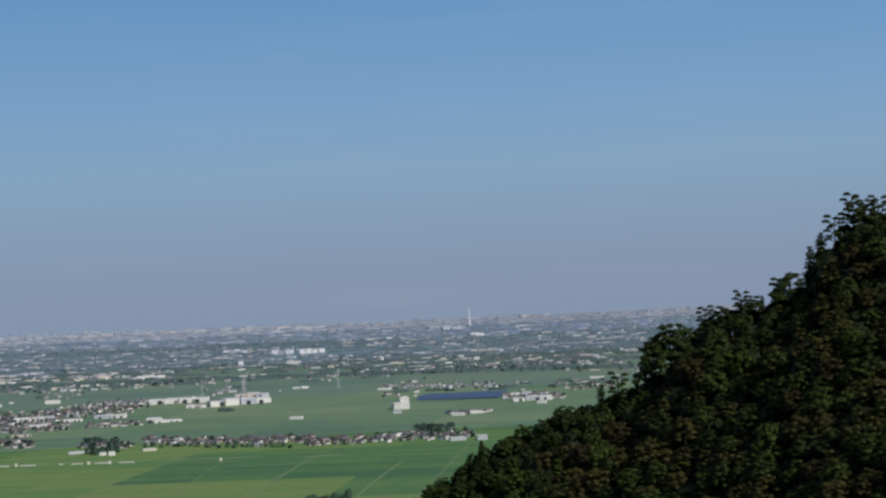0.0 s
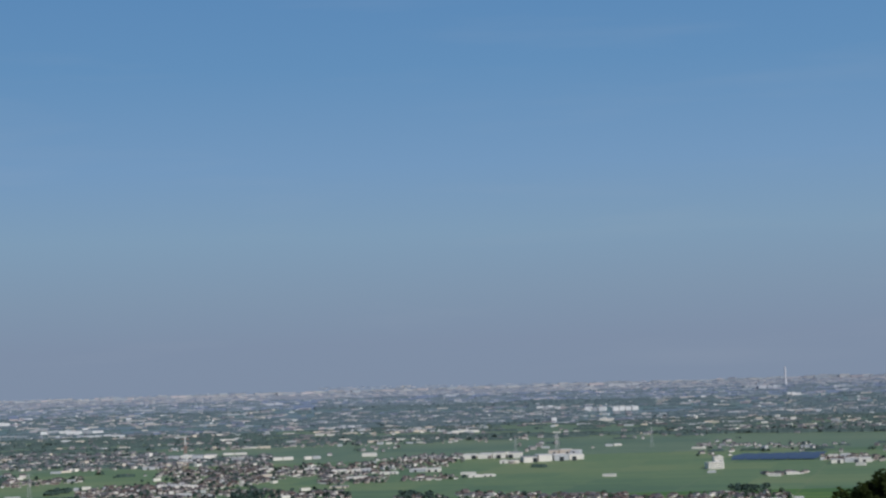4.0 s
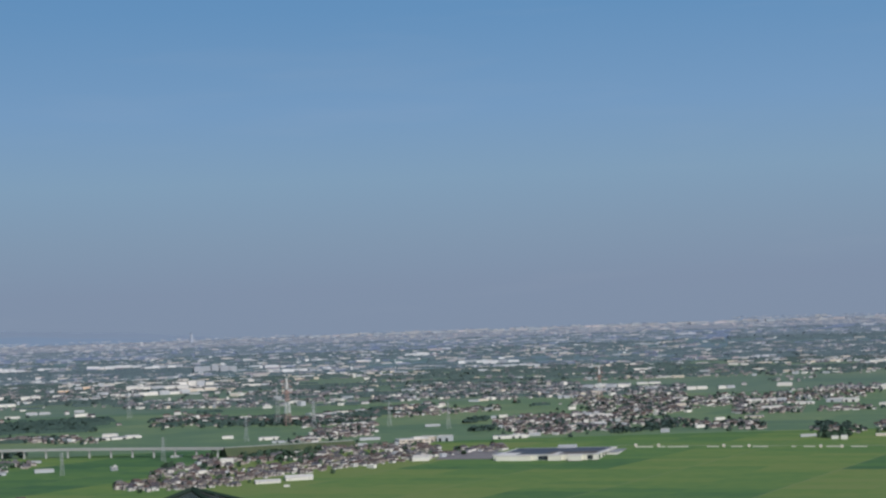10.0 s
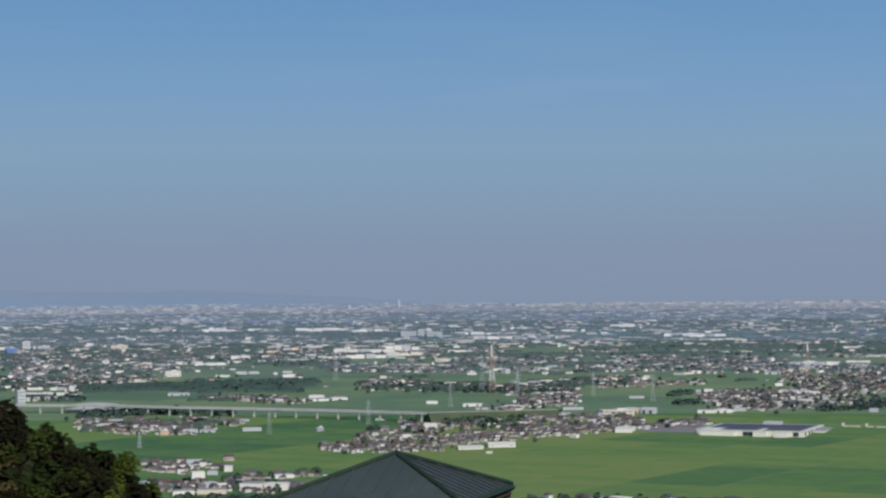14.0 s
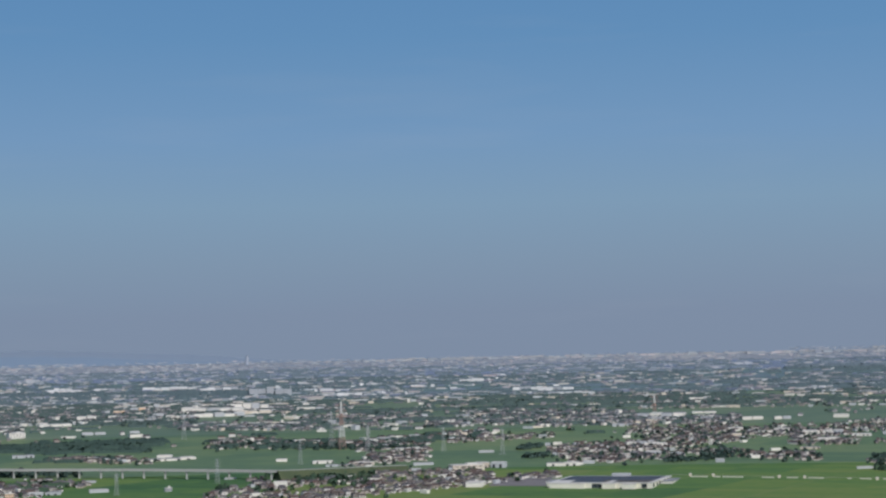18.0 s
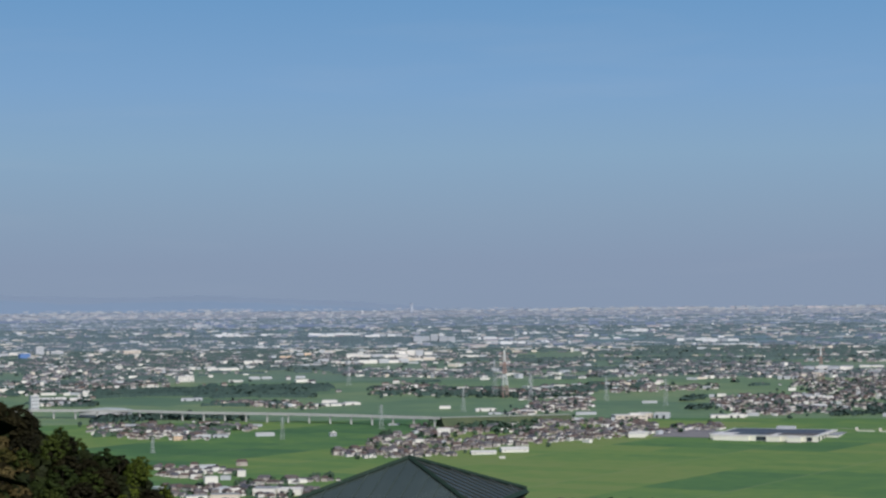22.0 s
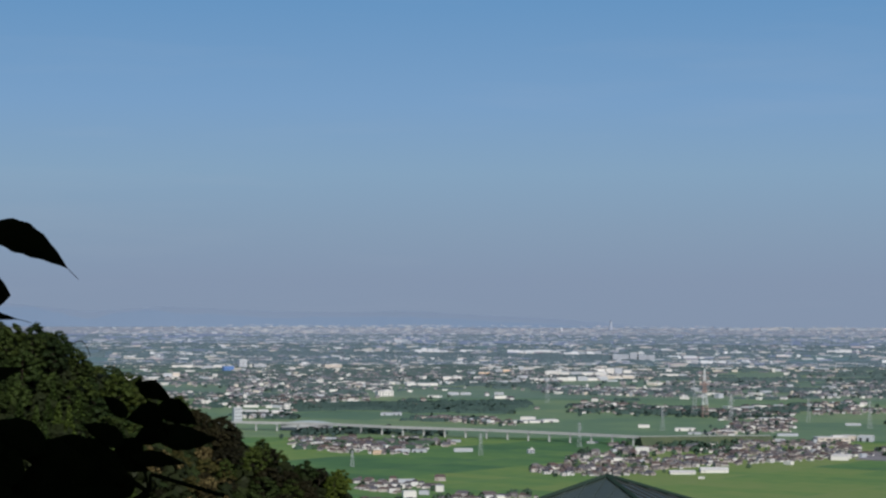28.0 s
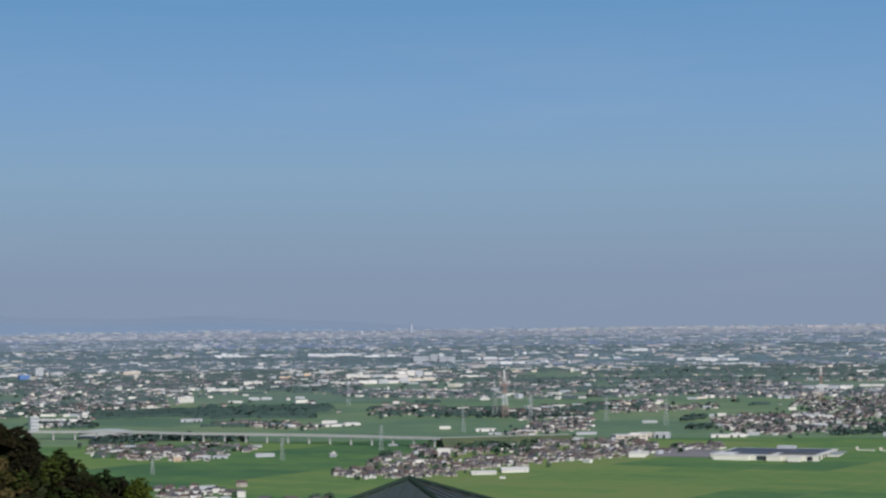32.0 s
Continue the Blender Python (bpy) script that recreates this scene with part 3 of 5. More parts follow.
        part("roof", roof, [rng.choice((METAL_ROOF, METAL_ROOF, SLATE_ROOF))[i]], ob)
        x += w / bays
    if R < 5200:
        gate = Heap()
        gate.box((0, 0, 0), (w * 0.07, 0.3, h * 0.6))
        me = gate.mesh("gate", [GLASS])
        for x in ((-0.32, 0.1, 0.3) if w > 40 else ()):
            child("gate", me, ob).location = (x * w, -0.1, 0)


def hut(b, R, w, d, h, colour):
    """A small white hut or post beside the farm road."""
    at, k = spot(b, R)
    ob = empty("hut", Matrix.Translation(at) @ Matrix.Rotation(radians(b), 4, "Z") @ Matrix.Scale(k, 4), "small cream hut beside a farm road", "hut", "huts along the road")
    wall, roof = Heap(), Heap()
    wall.box((0, d / 2, -0.5), (w * 1.2, d * 1.3, h + 0.5))
    roof.gable((0, d / 2, h), (w * 1.2, d * 1.3), 0, 0.8, over=0.3)
    part("wall", wall, [PAINT["beige", 0]], ob)
    part("roof", roof, [METAL_ROOF[0]], ob)


def hall(b, R, w, d, h, colour):
    """A hall with an arched roof."""
    at, k = spot(b, R)
    ob = empty("gymnasium", Matrix.Translation(at) @ Matrix.Rotation(radians(b) + 0.12, 4, "Z") @ Matrix.Scale(k, 4), "white hall with a shallow curved roof beside the hamlet", "hall")
    wall, roof, win = Heap(), Heap(), Heap()
    wall.box((0, d / 2, -1), (w, d, h * 0.6 + 1))
    n = 8
    vs = []
    for x in (-w / 2 - 0.6, w / 2 + 0.6):
        for j in range(n + 1):
            a = j / n
            vs.append((x, -0.6 + a * (d + 1.2), h * 0.6 + 0.4 * h * math.sin(math.pi * a)))
    roof.add(vs, [(j, j + n + 1, j + n + 2, j + 1) for j in range(n)] + [tuple(range(n + 1))[::-1], tuple(range(n + 1, 2 * n + 2))])
    part("wall", wall, [PAINT[colour, belt(R)]], ob)
    part("roof", roof, [METAL_ROOF[belt(R)]], ob, "pale curved metal roof")
    win.box((0, 0, 0), (w * 0.05, 0.2, h * 0.1))
    me = win.mesh("window", [GLASS])
    for j in (-1, 1):
        child("window", me, ob).location = (j * w * 0.36, -0.05, h * 0.3)


def block(b, R, w, d, h, colour):
    """A flat-roofed block with storeys of windows."""
    at, k = spot(b, R)
    ob = empty("tall_building", Matrix.Translation(at) @ Matrix.Rotation(radians(b) + 0.3, 4, "Z") @ Matrix.Scale(k, 4), colour + " flat-roofed block with rows of windows", "building", "blocks on the plain")
    wall, roof, win = Heap(), Heap(), Heap()
    wall.box((0, d / 2, -1), (w, d, h + 1))
    part("wall", wall, [PAINT[colour, belt(R)]], ob)
    roof.box((0, d / 2, h), (w + 0.6, d + 0.6, 0.7))
    roof.box((w * 0.15, d / 2, h + 0.7), (w * 0.3, d * 0.4, 2.4))
    part("roof", roof, [METAL_ROOF[belt(R)]], ob)
    floors = max(2, min(4, int(h / 4.5)))
    win.box((0, 0, 0), (w * 0.13, 0.2, 1.3))
    me = win.mesh("window", [GLASS])
    for f in range(floors):
        for j in range(5):
            child("window", me, ob).location = ((j - 2) * w * 0.19, -0.05, (f + 0.35) * h / floors)


# ---- what stands on the plain: bearing, distance, size ----
block(1.38, 4088, 33.0, 26.4, 13.5, "white")
block(1.30, 4300, 20.0, 16.0, 15.5, "white")
shed(7.83, 4939, 151.1, 75.6, 15.0, "white")
shed(6.01, 4664, 150.7, 90.4, 17.0, "white")
shed(5.75, 4900, 80.0, 40.0, 22.0, "beige")
shed(7.35, 4631, 45.4, 22.7, 8.0, "white")
shed(1.51, 3935, 18.2, 9.1, 4.5, "white")
shed(4.46, 3896, 29.2, 14.6, 6.7, "white")
shed(8.54, 4131, 35.8, 14.3, 6.0, "white")
shed(10.04, 3095, 12.5, 7.5, 6.3, "white")
shed(9.79, 3083, 11.6, 6.9, 6.2, "white")
shed(4.81, 11077, 115.1, 57.5, 25.6, "white")
shed(3.91, 10998, 146.0, 73.0, 28.6, "white")
shed(4.48, 8413, 63.1, 31.6, 19.4, "white")
shed(8.08, 8739, 186.6, 74.7, 12.6, "white")
shed(10.50, 9197, 106.2, 42.5, 13.3, "grey")
shed(0.28, 21896, 139.0, 55.6, 44.2, "white")
shed(-0.26, 21607, 261.9, 104.8, 37.4, "white")
shed(3.96, 34635, 519.8, 207.9, 50.0, "white")
shed(-1.29, 9156, 116.3, 46.5, 15.9, "beige")
shed(-1.29, 5075, 43.9, 22.0, 8.8, "grey")
shed(-2.46, 4215, 85.2, 34.1, 10.9, "white")
shed(-2.14, 4453, 51.4, 20.6, 9.0, "white")
shed(-0.27, 3032, 29.7, 14.9, 7.0, "white")
shed(-0.94, 3022, 15.7, 12.6, 7.8, "white")
shed(-0.25, 3752, 23.8, 11.9, 5.4, "white")
shed(-0.80, 3805, 32.9, 16.5, 5.5, "white")
shed(4.28, 5557, 51.3, 20.5, 6.4, "white")
shed(2.84, 9514, 43.9, 17.6, 11.0, "white")
shed(1.69, 8463, 48.9, 19.5, 12.2, "white")
shed(10.30, 62619, 361.5, 144.6, 90.4, "beige")
shed(6.25, 12447, 107.8, 43.1, 18.0, "white")
shed(8.79, 16990, 68.6, 27.5, 34.3, "white")
shed(16.54, 5519, 133.8, 66.9, 14.3, "white")
shed(16.71, 5284, 36.6, 29.3, 10.7, "white")
shed(15.30, 5840, 70.0, 40.0, 6.0, "white")
shed(13.91, 5281, 54.9, 21.9, 9.1, "white")
shed(13.05, 5290, 45.8, 18.3, 9.2, "white")
shed(17.54, 4976, 71.8, 28.7, 8.6, "grey")
shed(21.53, 3341, 57.9, 23.1, 9.6, "beige")
shed(21.96, 2912, 30.3, 15.1, 5.9, "white")
shed(22.02, 12315, 149.3, 59.7, 24.9, "white")
shed(20.22, 9706, 84.0, 33.6, 16.8, "white")
shed(19.72, 9554, 93.8, 37.5, 13.8, "white")
shed(18.90, 8515, 132.7, 39.8, 9.8, "white")
shed(17.97, 17945, 238.2, 71.5, 20.7, "white")
shed(26.67, 10201, 412.2, 123.7, 14.7, "white")
shed(25.70, 9092, 157.4, 63.0, 15.7, "white")
shed(27.87, 9649, 211.7, 127.0, 39.0, "grey")
shed(29.56, 6948, 220.6, 88.2, 20.1, "white")
shed(28.44, 7158, 124.0, 62.0, 24.8, "white")
shed(29.39, 7664, 132.7, 53.1, 11.1, "white")
shed(19.39, 3354, 58.1, 23.2, 5.8, "white")
shed(17.23, 3988, 46.0, 18.4, 9.2, "white")
shed(10.20, 7758, 201.5, 60.5, 11.2, "grey")
shed(14.17, 20306, 211.0, 63.3, 23.4, "white")
shed(8.59, 7404, 106.8, 42.7, 10.7, "white")
shed(6.08, 11848, 102.6, 41.0, 20.5, "white")
hall(26.47, 2573, 32.7, 19.6, 4.8, "white")
hall(25.56, 2606, 36.1, 21.7, 6.8, "white")
shed(25.93, 2505, 8.7, 4.3, 2.9, "white")
shed(21.97, 2878, 29.9, 15.0, 5.8, "white")
block(22.16, 3270, 54.7, 27.4, 9.4, "beige")
shed(22.79, 3099, 26.8, 13.4, 6.3, "white")
shed(30.69, 3823, 92.7, 37.1, 5.5, "white")
shed(30.94, 3892, 33.7, 16.8, 7.9, "white")
block(35.11, 5125, 42.0, 26.0, 13.5, "white")
shed(32.97, 6102, 123.3, 37.0, 8.8, "white")
shed(31.66, 6146, 106.4, 31.9, 8.9, "grey")
shed(33.14, 6449, 67.0, 33.5, 14.9, "white")
shed(29.36, 6494, 168.7, 50.6, 13.1, "white")
shed(28.37, 6696, 116.0, 34.8, 13.5, "beige")
shed(30.51, 6431, 92.8, 27.8, 9.3, "white")
shed(26.71, 7021, 101.3, 30.4, 10.1, "white")
shed(33.78, 11691, 202.5, 81.0, 20.2, "white")
shed(34.59, 16212, 140.4, 56.1, 28.1, "white")
shed(30.67, 11782, 272.0, 81.6, 20.4, "white")
shed(29.35, 11030, 222.9, 66.9, 25.5, "white")
shed(34.93, 4101, 47.3, 18.9, 5.9, "grey")
shed(29.05, 3200, 22.2, 8.9, 3.7, "grey")
shed(15.39, 7298, 84.3, 33.7, 10.5, "white")
shed(19.32, 8521, 147.6, 59.0, 12.3, "white")
shed(20.62, 9535, 66.0, 26.4, 19.3, "white")
shed(19.89, 9230, 63.9, 25.6, 18.6, "white")
shed(38.62, 4093, 82.7, 33.1, 9.4, "white")
shed(34.39, 2208, 15.3, 10.7, 8.9, "white")
shed(33.52, 2286, 10.6, 7.4, 8.6, "white")
shed(33.98, 2247, 13.0, 9.1, 5.2, "white")
shed(32.52, 2050, 50.9, 25.4, 8.3, "white")
shed(33.99, 2026, 31.6, 15.8, 5.8, "beige")
shed(34.80, 2010, 23.2, 11.6, 5.8, "white")
shed(31.04, 2075, 26.4, 13.2, 4.2, "white")
shed(31.86, 2192, 25.3, 10.1, 5.1, "white")
shed(24.84, 3370, 58.4, 17.5, 3.9, "beige")
shed(25.91, 3482, 50.3, 15.1, 4.0, "grey")
shed(23.44, 3458, 39.9, 16.0, 5.0, "beige")
shed(32.83, 2978, 29.2, 11.7, 5.2, "grey")
shed(33.12, 3215, 24.1, 9.7, 4.6, "grey")
block(35.35, 2918, 13.5, 8.1, 6.7, "peach")
block(30.86, 2951, 10.2, 6.1, 5.1, "grey")
block(39.40, 3861, 16.0, 13.0, 27.0, "grey")
shed(37.95, 4480, 20.0, 16.0, 9.0, "white")
shed(38.95, 4180, 70.0, 20.0, 7.0, "white")
shed(38.77, 3989, 57.6, 23.0, 8.1, "white")
shed(40.57, 7945, 206.4, 61.9, 13.8, "white")
shed(42.18, 6497, 262.5, 78.8, 9.4, "white")
shed(41.30, 6670, 57.8, 28.9, 19.3, "beige")
block(39.26, 7931, 32.0, 22.4, 36.6, "grey")
block(39.67, 7509, 39.0, 27.3, 21.7, "blue")
block(38.77, 7926, 50.3, 30.2, 18.3, "grey")
shed(34.66, 17443, 120.8, 48.3, 25.2, "white")
shed(33.83, 12231, 105.9, 42.4, 24.7, "white")
shed(34.82, 6053, 122.3, 36.7, 8.7, "white")
block(37.98, 4278, 12.3, 8.6, 12.3, "white")
block(36.64, 7913, 68.5, 41.1, 18.3, "beige")
shed(33.35, 16088, 150.8, 60.0, 18.3, "white")
shed(32.66, 12047, 119.7, 53.9, 16.4, "white")
shed(31.37, 11838, 77.3, 34.8, 21.5, "white")
shed(32.29, 6567, 59.7, 26.9, 9.0, "white")
shed(35.26, 5941, 64.1, 28.9, 6.7, "white")
shed(35.81, 6021, 34.2, 15.4, 9.6, "white")
shed(34.01, 5930, 101.0, 45.5, 8.1, "white")
shed(32.19, 7168, 50.9, 22.9, 9.8, "peach")
shed(31.67, 7441, 63.4, 28.5, 15.2, "peach")
shed(32.93, 5220, 66.7, 30.0, 5.9, "grey")
shed(31.80, 5258, 26.9, 12.1, 7.2, "white")
shed(30.93, 8079, 91.8, 41.3, 9.2, "white")
shed(34.93, 7512, 64.0, 28.8, 8.5, "beige")
shed(38.92, 6347, 43.3, 19.5, 8.7, "white")
shed(38.44, 6459, 40.4, 18.2, 10.3, "white")
shed(39.08, 4211, 35.9, 16.1, 5.7, "white")
shed(37.82, 7573, 21.5, 9.7, 17.2, "white")
shed(31.12, 6618, 37.6, 16.9, 13.5, "peach")
shed(27.97, 5204, 26.6, 12.0, 7.1, "beige")
shed(27.65, 5367, 24.4, 11.0, 8.5, "white")
shed(27.17, 5211, 26.6, 12.0, 5.9, "white")
shed(26.42, 5031, 25.7, 11.6, 5.7, "white")
shed(25.65, 5306, 27.1, 12.2, 7.2, "white")
shed(24.87, 11704, 99.7, 44.9, 16.0, "white")
shed(23.58, 11011, 81.3, 36.6, 12.5, "white")
shed(8.98, 24435, 208.2, 60.0, 22.2, "white")
shed(15.52, 8185, 83.7, 37.7, 7.4, "white")
shed(21.72, 9134, 129.7, 58.4, 8.3, "beige")
shed(24.60, 9063, 180.2, 60.0, 10.3, "white")
shed(13.08, 4554, 38.8, 17.5, 7.2, "white")
shed(14.40, 4632, 34.2, 15.4, 7.4, "white")
shed(11.77, 4063, 46.2, 20.8, 7.4, "white")
shed(10.86, 4270, 41.2, 18.6, 5.8, "white")
shed(9.79, 4325, 73.7, 33.2, 7.9, "white")
shed(13.91, 4543, 23.2, 10.4, 7.2, "beige")
shed(8.15, 4030, 57.2, 25.8, 4.6, "white")
shed(12.28, 3776, 42.9, 19.3, 5.1, "beige")
shed(-0.92, 15049, 102.6, 46.2, 30.8, "white")
shed(-2.33, 19883, 203.3, 60.0, 27.1, "white")
shed(2.50, 8481, 48.2, 21.7, 11.6, "beige")
shed(11.91, 8755, 99.5, 44.8, 11.9, "white")
shed(-4.44, 9848, 111.9, 50.3, 13.4, "beige")
shed(-2.72, 4088, 23.2, 10.4, 7.4, "white")
shed(16.69, 3940, 50.4, 22.7, 8.1, "white")
shed(16.97, 3659, 62.3, 28.1, 6.7, "grey")
shed(18.66, 3409, 26.1, 11.8, 6.2, "white")
shed(17.46, 3613, 30.8, 13.9, 5.7, "beige")
shed(12.29, 4388, 37.4, 16.8, 8.0, "white")
shed(11.66, 4398, 45.0, 20.2, 9.0, "white")
shed(11.41, 5349, 42.5, 19.1, 9.7, "white")
shed(15.24, 5363, 33.5, 15.1, 8.5, "white")
shed(14.89, 3391, 15.4, 6.9, 6.9, "grey")
shed(14.37, 4312, 24.5, 11.0, 9.8, "beige")
shed(27.62, 2990, 22.9, 10.3, 8.2, "white")
shed(25.19, 3498, 39.7, 17.9, 6.4, "beige")
shed(24.63, 4463, 30.4, 13.7, 7.1, "beige")
shed(23.95, 4001, 51.1, 23.0, 5.5, "white")
shed(27.58, 3682, 23.0, 10.4, 6.7, "white")
shed(21.61, 3837, 32.7, 14.7, 5.2, "grey")
shed(34.36, 2952, 50.3, 22.6, 4.7, "grey")
shed(26.34, 3586, 44.8, 20.2, 5.7, "white")
shed(19.29, 9565, 81.5, 36.7, 15.2, "white")
hut(15.75, 3044, 3.5, 2.5, 3.5, "white")
hut(15.09, 3025, 3.5, 2.4, 3.5, "white")
hut(13.22, 2977, 3.4, 2.4, 3.4, "white")
hut(12.50, 2959, 3.4, 2.4, 3.4, "white")
hut(10.47, 2913, 3.4, 2.4, 3.4, "white")
hut(9.87, 2901, 3.3, 2.3, 3.3, "white")
hut(6.70, 2841, 3.3, 2.3, 3.3, "white")
shed(10.78, 3173, 27.5, 5.5, 4.6, "beige")
shed(8.70, 3146, 23.6, 7.1, 4.5, "beige")
hamlet(30.79, 2589, 27.41, 2628, 0.026, 45, 0.1)
hamlet(29.88, 2820, 27.40, 2866, 0.033, 34, 0.2)
hamlet(28.56, 3053, 25.09, 3158, 0.040, 50, 0.5)
hamlet(27.41, 2731, 25.09, 2825, 0.032, 40, 0.1)
hamlet(25.09, 2871, 21.47, 3052, 0.038, 80, 0.1)
hamlet(25.09, 3158, 21.64, 3251, 0.032, 50, 0.3)
hamlet(21.64, 3000, 19.52, 3126, 0.018, 18, 0.1)
hamlet(19.67, 3765, 16.61, 4052, 0.051, 80, 0.35)
hamlet(18.70, 3550, 16.93, 3581, 0.021, 22, 0.3)
hamlet(16.93, 4054, 14.26, 4289, 0.048, 70, 0.4)
hamlet(17.08, 4522, 14.25, 4876, 0.047, 60, 0.3)
hamlet(25.08, 3734, 23.27, 3880, 0.038, 40, 0.3)
hamlet(25.41, 4090, 23.26, 4312, 0.030, 30, 0.5)
hamlet(29.70, 4379, 26.73, 4316, 0.031, 36, 0.7)
hamlet(22.77, 4359, 19.66, 4547, 0.026, 40, 0.6)
hamlet(37.91, 3263, 34.46, 3082, 0.032, 60, 0.3)
hamlet(37.19, 3052, 34.46, 2977, 0.022, 30, 0.1)
hamlet(34.94, 3293, 33.15, 3143, 0.019, 20, 0.3)
hamlet(36.00, 2392, 34.63, 2328, 0.027, 22, 0.2)
hamlet(34.55, 2358, 33.41, 2394, 0.021, 8, 0.1)
hamlet(35.76, 2116, 31.37, 2065, 0.024, 46, 0.3)
hamlet(33.66, 2187, 30.71, 2218, 0.013, 10, 0.5)
hamlet(33.80, 3978, 31.35, 3794, 0.022, 24, 0.5)
hamlet(12.92, 4341, 8.93, 4849, 0.046, 70, 0.3)
hamlet(12.93, 4046, 10.87, 4071, 0.029, 30, 0.2)
hamlet(12.94, 3598, 12.00, 3470, 0.020, 14, 0.8)
hamlet(8.89, 3396, 3.93, 3191, 0.024, 80, 0.3)
hamlet(4.26, 3148, -0.69, 3154, 0.024, 60, 0.22)
hamlet(10.74, 3365, 9.13, 3313, 0.024, 10, 1.0)
hamlet(1.89, 5362, -1.57, 5160, 0.023, 24, 0.4)
hamlet(-1.56, 4437, -3.37, 4422, 0.032, 26, 0.2)
hamlet(0.11, 3812, -1.21, 3867, 0.011, 8, 0.1)
hamlet(-3.38, 4786, -4.86, 4799, 0.021, 12, 0.4)
hamlet(19.87, 3944, 16.57, 4000, 0.046, 60, 0.3)
hamlet(19.22, 3516, 15.92, 3656, 0.036, 50, 0.3)
hamlet(16.23, 4356, 11.95, 4678, 0.059, 110, 0.3)
hamlet(15.92, 3754, 12.15, 3513, 0.031, 46, 0.7)
hamlet(17.54, 4739, 14.24, 4934, 0.042, 50, 0.4)
hamlet(11.95, 4774, 8.70, 5107, 0.043, 60, 0.3)
hamlet(10.50, 4036, 8.88, 4058, 0.018, 14, 0.2)
hamlet(28.41, 1955, 14.31, 1850, 0.014, 34, 0.9)
hamlet(29.30, 1877, 25.02, 1886, 0.019, 26, 0.4)
hamlet(23.70, 1845, 19.76, 1815, 0.020, 34, 0.5)
hamlet(19.76, 1800, 12.23, 1790, 0.014, 40, 0.4)
hamlet(3.01, 1961, 1.87, 2061, 0.029, 9)
hamlet(5.76, 2100, 5.60, 2097, 0.006, 2)
hamlet(25.74, 3531, 23.37, 3710, 0.026, 30)
town(39.72, 5814, 34.93, 5795, 0.075, 160)
town(39.72, 7158, 30.02, 6781, 0.121, 420)
town(39.71, 9436, 27.37, 8424, 0.154, 420)
town(30.68, 5609, 26.72, 5387, 0.048, 100)
town(30.02, 7203, 26.71, 7166, 0.062, 120)
town(39.71, 13576, 23.41, 12151, 0.259, 420)
town(27.04, 8503, 14.24, 8280, 0.097, 200)
town(27.05, 5952, 23.42, 6088, 0.061, 130)
town(23.42, 5467, 17.23, 5693, 0.064, 200)
town(20.15, 5233, 14.25, 5435, 0.046, 130)
town(27.04, 13443, 14.23, 12721, 0.189, 260)
town(39.71, 24196, 14.22, 19805, 0.251, 500)
town(39.71, 46204, 14.22, 39717, 0.370, 600)
town(39.72, 5180, 37.67, 4445, 0.055, 40)
town(12.87, 11426, 5.14, 10099, 0.155, 260)
town(12.88, 8449, 8.09, 8039, 0.071, 90)
town(12.85, 19066, -6.73, 12919, 0.267, 420)
town(2.52, 8696, -6.06, 9389, 0.169, 320)
town(12.84, 38780, -8.37, 20981, 0.314, 420)
town(12.84, 85117, -9.18, 26431, 0.233, 420)
town(5.15, 8201, 2.52, 8282, 0.071, 60)
town(2.53, 6822, -5.06, 6989, 0.050, 90)
town(30.50, 7349, 25.71, 7150, 0.073, 120)
town(30.51, 5616, 23.78, 5274, 0.047, 70)
town(29.58, 4610, 25.75, 4360, 0.032, 50)
town(25.75, 4307, 21.50, 4716, 0.039, 80)
town(22.46, 6195, 17.52, 5954, 0.053, 110)
town(43.80, 30341, 33.17, 54502, 0.338, 300)
town(43.80, 15594, 34.83, 17890, 0.216, 220)
town(42.99, 9618, 33.17, 9547, 0.194, 320)
town(42.67, 6504, 34.82, 6629, 0.095, 240)
town(39.75, 5064, 35.65, 5044, 0.044, 80)
town(39.42, 4086, 37.78, 4078, 0.029, 30)
town(43.60, 5450, 39.30, 4800, 0.070, 110)
town(39.60, 4760, 36.60, 4700, 0.045, 60)
town(43.20, 8500, 34.20, 7900, 0.060, 150)
wood(36.60, 4480, 32.80, 4360, 0.022, 46)
wood(37.60, 3560, 33.40, 3440, 0.020, 44)
town(37.62, 3128, 33.83, 3122, 0.032, 40)
town(34.29, 3946, 32.00, 3892, 0.017, 40)
town(17.18, 6780, 7.71, 6651, 0.068, 120)
town(14.19, 10053, 5.14, 10156, 0.117, 160)
wood(37.67, 4445, 31.01, 4616, 0.033, 420)
wood(39.41, 4095, 37.67, 3994, 0.023, 40)
wood(27.21, 6641, 14.24, 6717, 0.014, 190)
wood(30.67, 10075, 26.71, 10700, 0.060, 160)
wood(37.83, 3419, 34.94, 3525, 0.020, 50)
wood(12.89, 7103, 1.54, 6524, 0.014, 160)
wood(1.54, 6524, -5.54, 6173, 0.014, 110)
wood(12.87, 9333, 6.46, 8567, 0.039, 110)
wood(27.23, 3121, 25.75, 3164, 0.027, 46)
wood(25.42, 3161, 24.92, 3215, 0.028, 10)
wood(29.45, 2935, 29.22, 2932, 0.017, 5)
wood(20.68, 3964, 20.07, 4028, 0.017, 14)
wood(15.50, 3596, 14.39, 3670, 0.021, 16)
wood(16.45, 3424, 14.71, 3490, 0.010, 14)
wood(10.57, 3421, 9.53, 3365, 0.029, 26)
wood(1.04, 3344, -0.04, 3330, 0.024, 22)
wood(8.89, 3270, 4.59, 3051, 0.010, 16)
